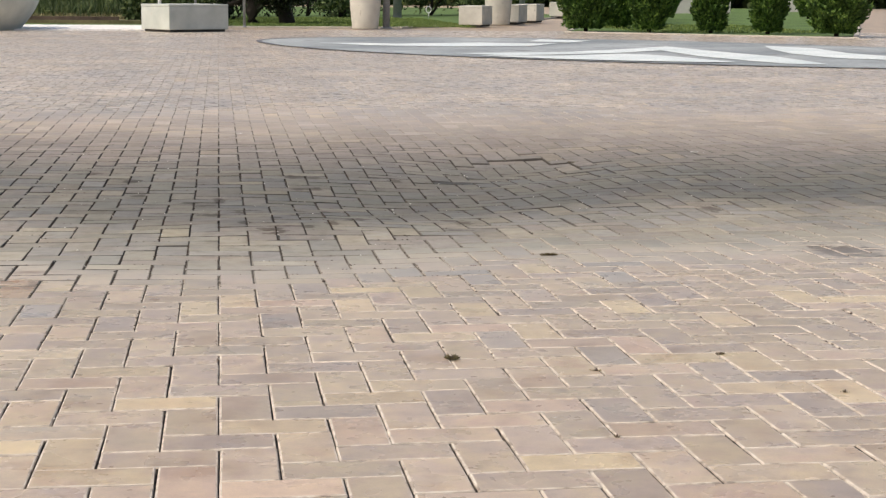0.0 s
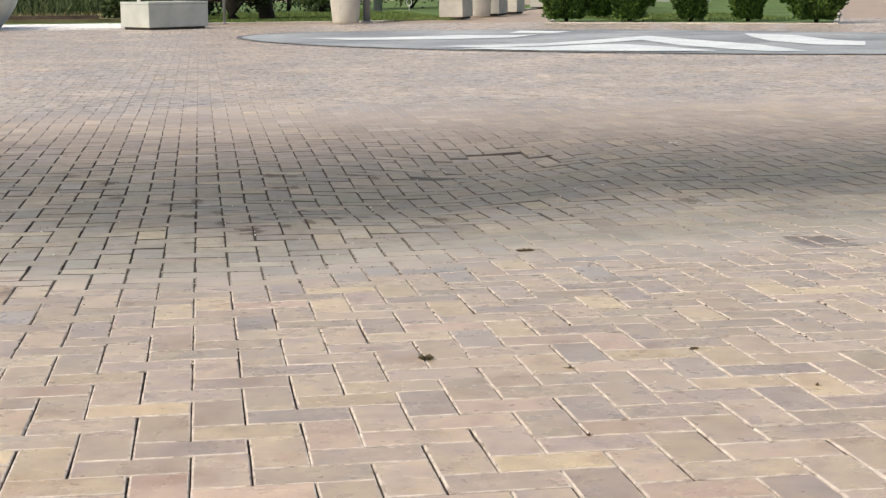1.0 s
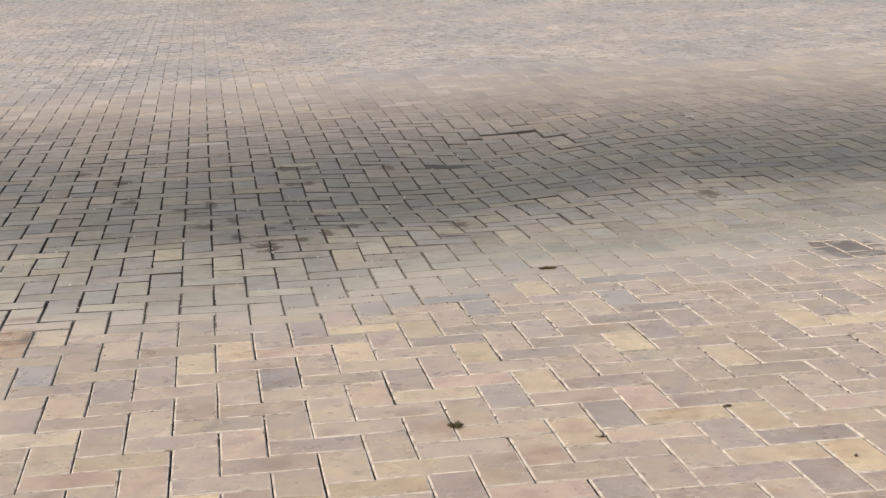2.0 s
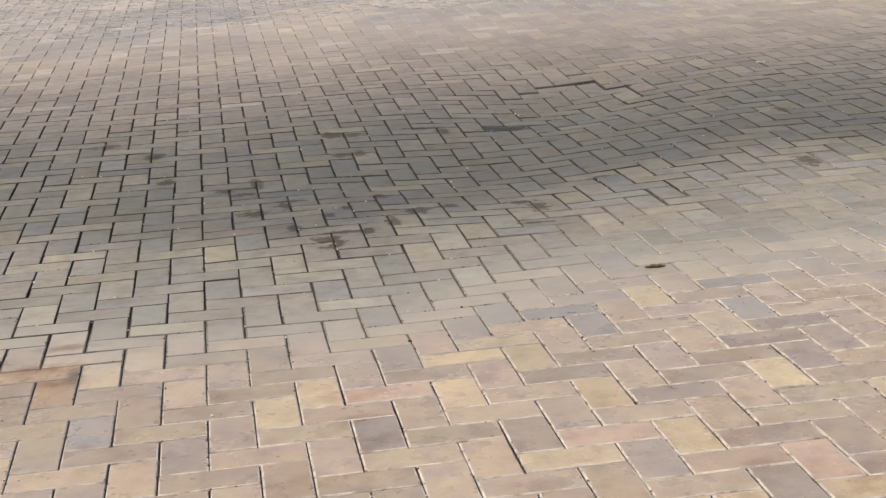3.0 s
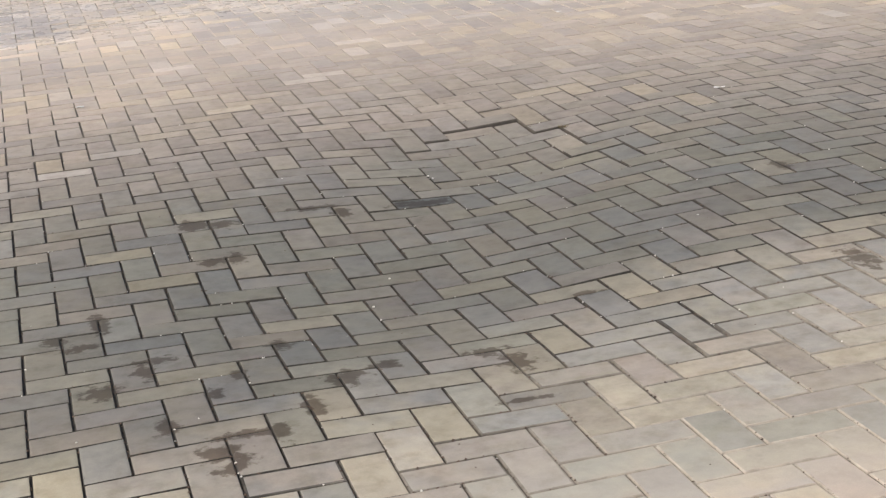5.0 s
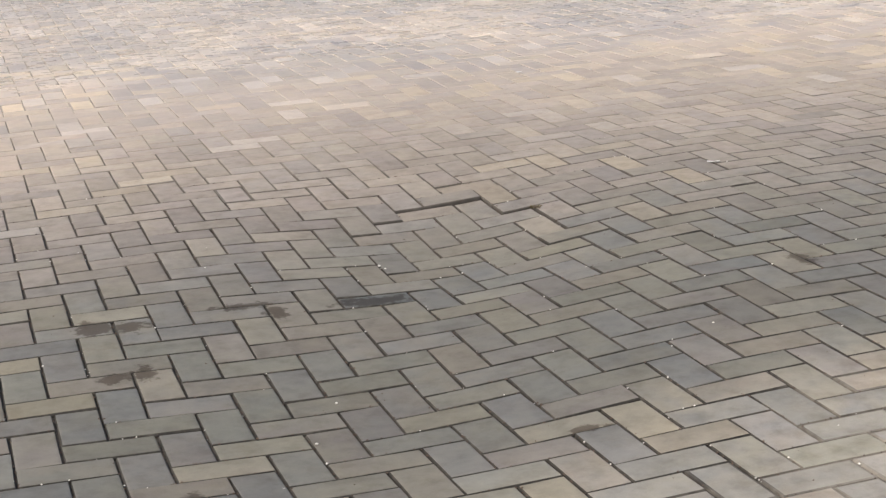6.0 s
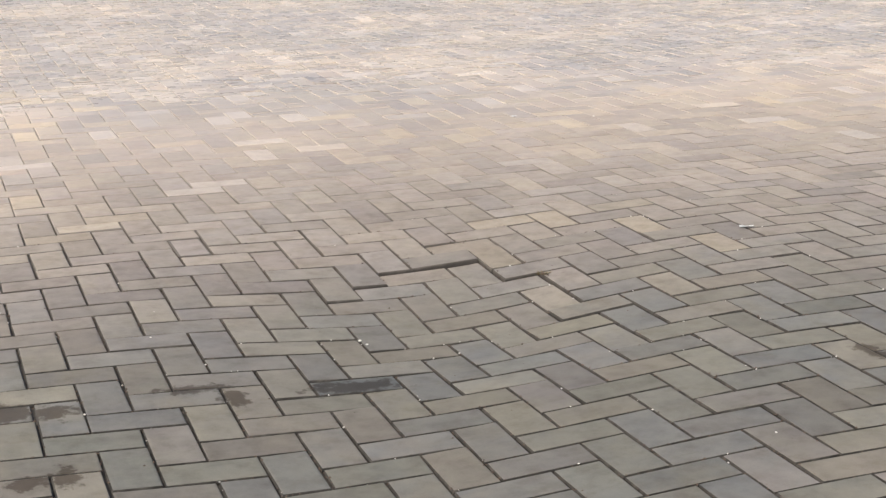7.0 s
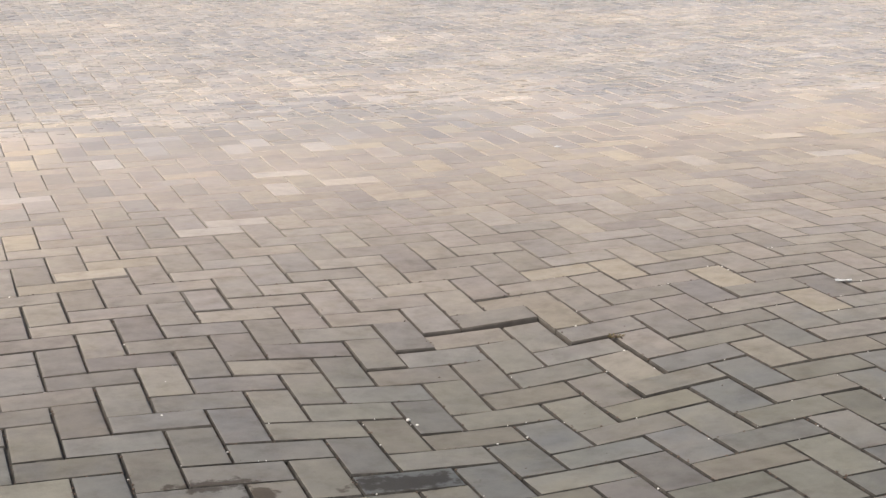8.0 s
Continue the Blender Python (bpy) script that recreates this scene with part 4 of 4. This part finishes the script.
UNIT, JOINT, CHAMFER, LIP = 0.1, 0.0028, 0.0027, 0.0013
jj, ii = np.meshgrid(np.arange(-46, 300), np.arange(-60, 190), indexing="ij")
ii, jj = ii.ravel(), jj.ravel()
turn_k = (ii - jj) % 4
keep = (turn_k == 0) | (turn_k == 3)
yy = 2.0 + jj * UNIT
xx = ii * UNIT
keep &= in_field(xx, yy)
ii, jj, turn_k = ii[keep], jj[keep], turn_k[keep]
flat = turn_k == 0
rng = np.random.default_rng(5)
count = len(ii)
half_x = np.where(flat, UNIT, UNIT / 2) - JOINT / 2
half_y = np.where(flat, UNIT / 2, UNIT) - JOINT / 2
cx = ii * UNIT + np.where(flat, UNIT, UNIT / 2)
cy = 2.0 + jj * UNIT + np.where(flat, UNIT / 2, UNIT)
hollow = np.exp(-((cx - 1.4) / 1.4) ** 2 - ((cy - 6.4) / 1.4) ** 2)
cx = cx + rng.normal(0, 0.0006, count)
cy = cy + rng.normal(0, 0.0006, count)
uneven = 0.5 + 0.1 * smooth(4.0, 5.5, cy) + 1.1 * smooth(8, 11, cy)
slope_x = (ground_z(cx + 0.02, cy) - ground_z(cx - 0.02, cy)) / 0.04 + rng.normal(0, 0.008, count) * uneven
slope_y = (ground_z(cx, cy + 0.02) - ground_z(cx, cy - 0.02)) / 0.04 + rng.normal(0, 0.008, count) * uneven
cz = ground_z(cx, cy) + heave(cx, cy) + rng.normal(0, 0.0005, count) * (1 + 0.3 * hollow)
yaw = rng.normal(0, 0.003, count) * (1 + hollow)
special = np.array([SPECIAL.get((int(a), int(b)), 0) for a, b in zip(ii, jj)])

# beyond the hollow, sky glints put into paler pavers' colour; a few stayed dark
draw = rng.uniform(0, 1, count)
drifts = np.sin(cx * 2.1 + cy * 0.9) * np.sin(cy * 1.7 - cx * 1.1)
slate_patch = ((cx - 0.85) / 0.4) ** 2 + ((cy - 10.8) / 0.8) ** 2 < 1
special = np.where((special == 0) & (cy > 8.6) & (draw < 0.09 + 0.13 * smooth(9.5, 12, cy)), KINDS.index("pale"), special)
special = np.where((special == 0) & (cy > 8.6) & (drifts > 0.15) & (draw < 0.36 - 0.12 * smooth(11, 14, cy)), KINDS.index("yellow"), special)
special = np.where((special == 0) & (cy > 8.6) & ((draw > 0.94) | (drifts < -0.4) & (draw > 0.72) | slate_patch & (draw > 0.4)), KINDS.index("slate"), special)

# the stretch where the walk begins: single pavers
single = (cx > -0.75) & (cx < 1.60) & (cy > 1.62) & (cy < 4.15)


def paver_mesh(kind_name, seed):
    """One 200 x 100 x 60 mm paver with chamfered, slightly chipped edges."""
    rng = np.random.default_rng(seed)
    hx, hy, c = UNIT - JOINT / 2, UNIT / 2 - JOINT / 2, CHAMFER
    ring = [(-1, -1), (1, -1), (1, 1), (-1, 1)]
    v = [(sx * hx, sy * hy, -0.06) for sx, sy in ring] + [(sx * hx, sy * hy, -c * 1.3) for sx, sy in ring]
    v += [(sx * (hx - LIP * rng.uniform(0.3, 1.5)), sy * (hy - LIP * rng.uniform(0.3, 1.5)), -c * 0.3) for sx, sy in ring]
    v += [(sx * (hx - LIP - c * rng.uniform(0.7, 1.4)), sy * (hy - LIP - c * rng.uniform(0.7, 1.4)), 0.0) for sx, sy in ring]
    f = [(a + i, a + (i + 1) % 4, a + 4 + (i + 1) % 4, a + 4 + i) for a in (0, 4, 8) for i in range(4)] + [(12, 13, 14, 15), (3, 2, 1, 0)]
    me = bpy.data.meshes.new("paver")
    me.from_pydata(v, [], f)
    me.materials.append(PAVER[kind_name])
    me.materials.append(PAVER_EDGE)
    me.materials.append(PAVER_SIDE)
    me.polygons.foreach_set("material_index", np.array([2] * 4 + [1] * 8 + [0, 2], dtype=np.int32))
    me.update()
    return me


SHAPES = {k: [paver_mesh(k, s) for s in range(4)] for k in KINDS}
for i in np.nonzero(single)[0][:300]:
    ob = new("paver", SHAPES[KINDS[special[i]]][i % 4])
    ob.parent = pavement
    tilt = Matrix(((1, 0, -slope_x[i], 0), (0, 1, -slope_y[i], 0), (slope_x[i], slope_y[i], 1, 0), (0, 0, 0, 1))).to_quaternion().to_matrix().to_4x4()
    spin = Matrix.Rotation(yaw[i] + (0 if flat[i] else math.pi / 2), 4, "Z")
    ob.matrix_world = Matrix.Translation((cx[i], cy[i], cz[i])) @ tilt @ spin

done = np.zeros(count, bool)
done[np.nonzero(single)[0][:300]] = True
rest = np.nonzero(~done)[0]


def field(name, pick):
    """The other pavers of the square, joined, each with its own chamfered edges."""
    n = len(pick)
    sx, sy = np.array([-1, 1, 1, -1]), np.array([-1, -1, 1, 1])
    hx, hy = half_x[pick][:, None], half_y[pick][:, None]
    sunk = (smooth(4.2, 5.4, cy[pick]) * (1 - smooth(7.4, 9.2, cy[pick])))[:, None]
    hx, hy = hx - 0.0008 * sunk, hy - 0.0008 * sunk
    inset = LIP + CHAMFER * (1 + 0.75 * sunk) * rng.uniform(0.7, 1.4, (n, 4))
    lip = LIP * (1 + 0.5 * sunk) * rng.uniform(0.4, 1.5, (n, 4))
    deep = CHAMFER * 0.32
    rings = []
    for level, shrink in ((-0.02, 0.0), (-deep - CHAMFER * (1.1 + 0.6 * sunk), 0.0), (-deep, lip), (0.0, inset)):
        lx, ly = sx * (hx - shrink), sy * (hy - shrink)
        px, py = lx - ly * yaw[pick][:, None], ly + lx * yaw[pick][:, None]
        pz = cz[pick][:, None] + level + slope_x[pick][:, None] * px + slope_y[pick][:, None] * py
        rings.append(np.stack([px + cx[pick][:, None], py + cy[pick][:, None], pz], 2))
    v = np.concatenate(rings, 1).reshape(-1, 3)
    quads = np.array([(a + i, a + (i + 1) % 4, a + 4 + (i + 1) % 4, a + 4 + i) for a in (0, 4, 8) for i in range(4)] + [(12, 13, 14, 15)])
    f = (quads[None] + (np.arange(n) * 16)[:, None, None]).reshape(-1, 4)
    kinds = len(KINDS)
    surface = np.tile(np.array([kinds + 1] * 4 + [kinds] * 8 + [0]), (n, 1))
    muddy = cy[pick] - 0.55 * np.minimum(cx[pick], 2.0) * (cy[pick] < 6.2) + rng.normal(0, 0.15, n)
    muddy = ((muddy > 4.25) & (cy[pick] < 9.2 + rng.normal(0, 0.6, n)))[:, None]
    bare = muddy | (cy[pick] > 8.0)[:, None] & (rng.uniform(0, 1, (n, 1)) < 0.75)
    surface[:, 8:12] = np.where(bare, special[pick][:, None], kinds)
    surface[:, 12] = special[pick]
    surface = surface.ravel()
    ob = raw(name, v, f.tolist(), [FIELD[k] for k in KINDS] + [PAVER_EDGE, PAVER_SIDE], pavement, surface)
    return tagged(ob, kind="stuff")


field("paver_field", rest)
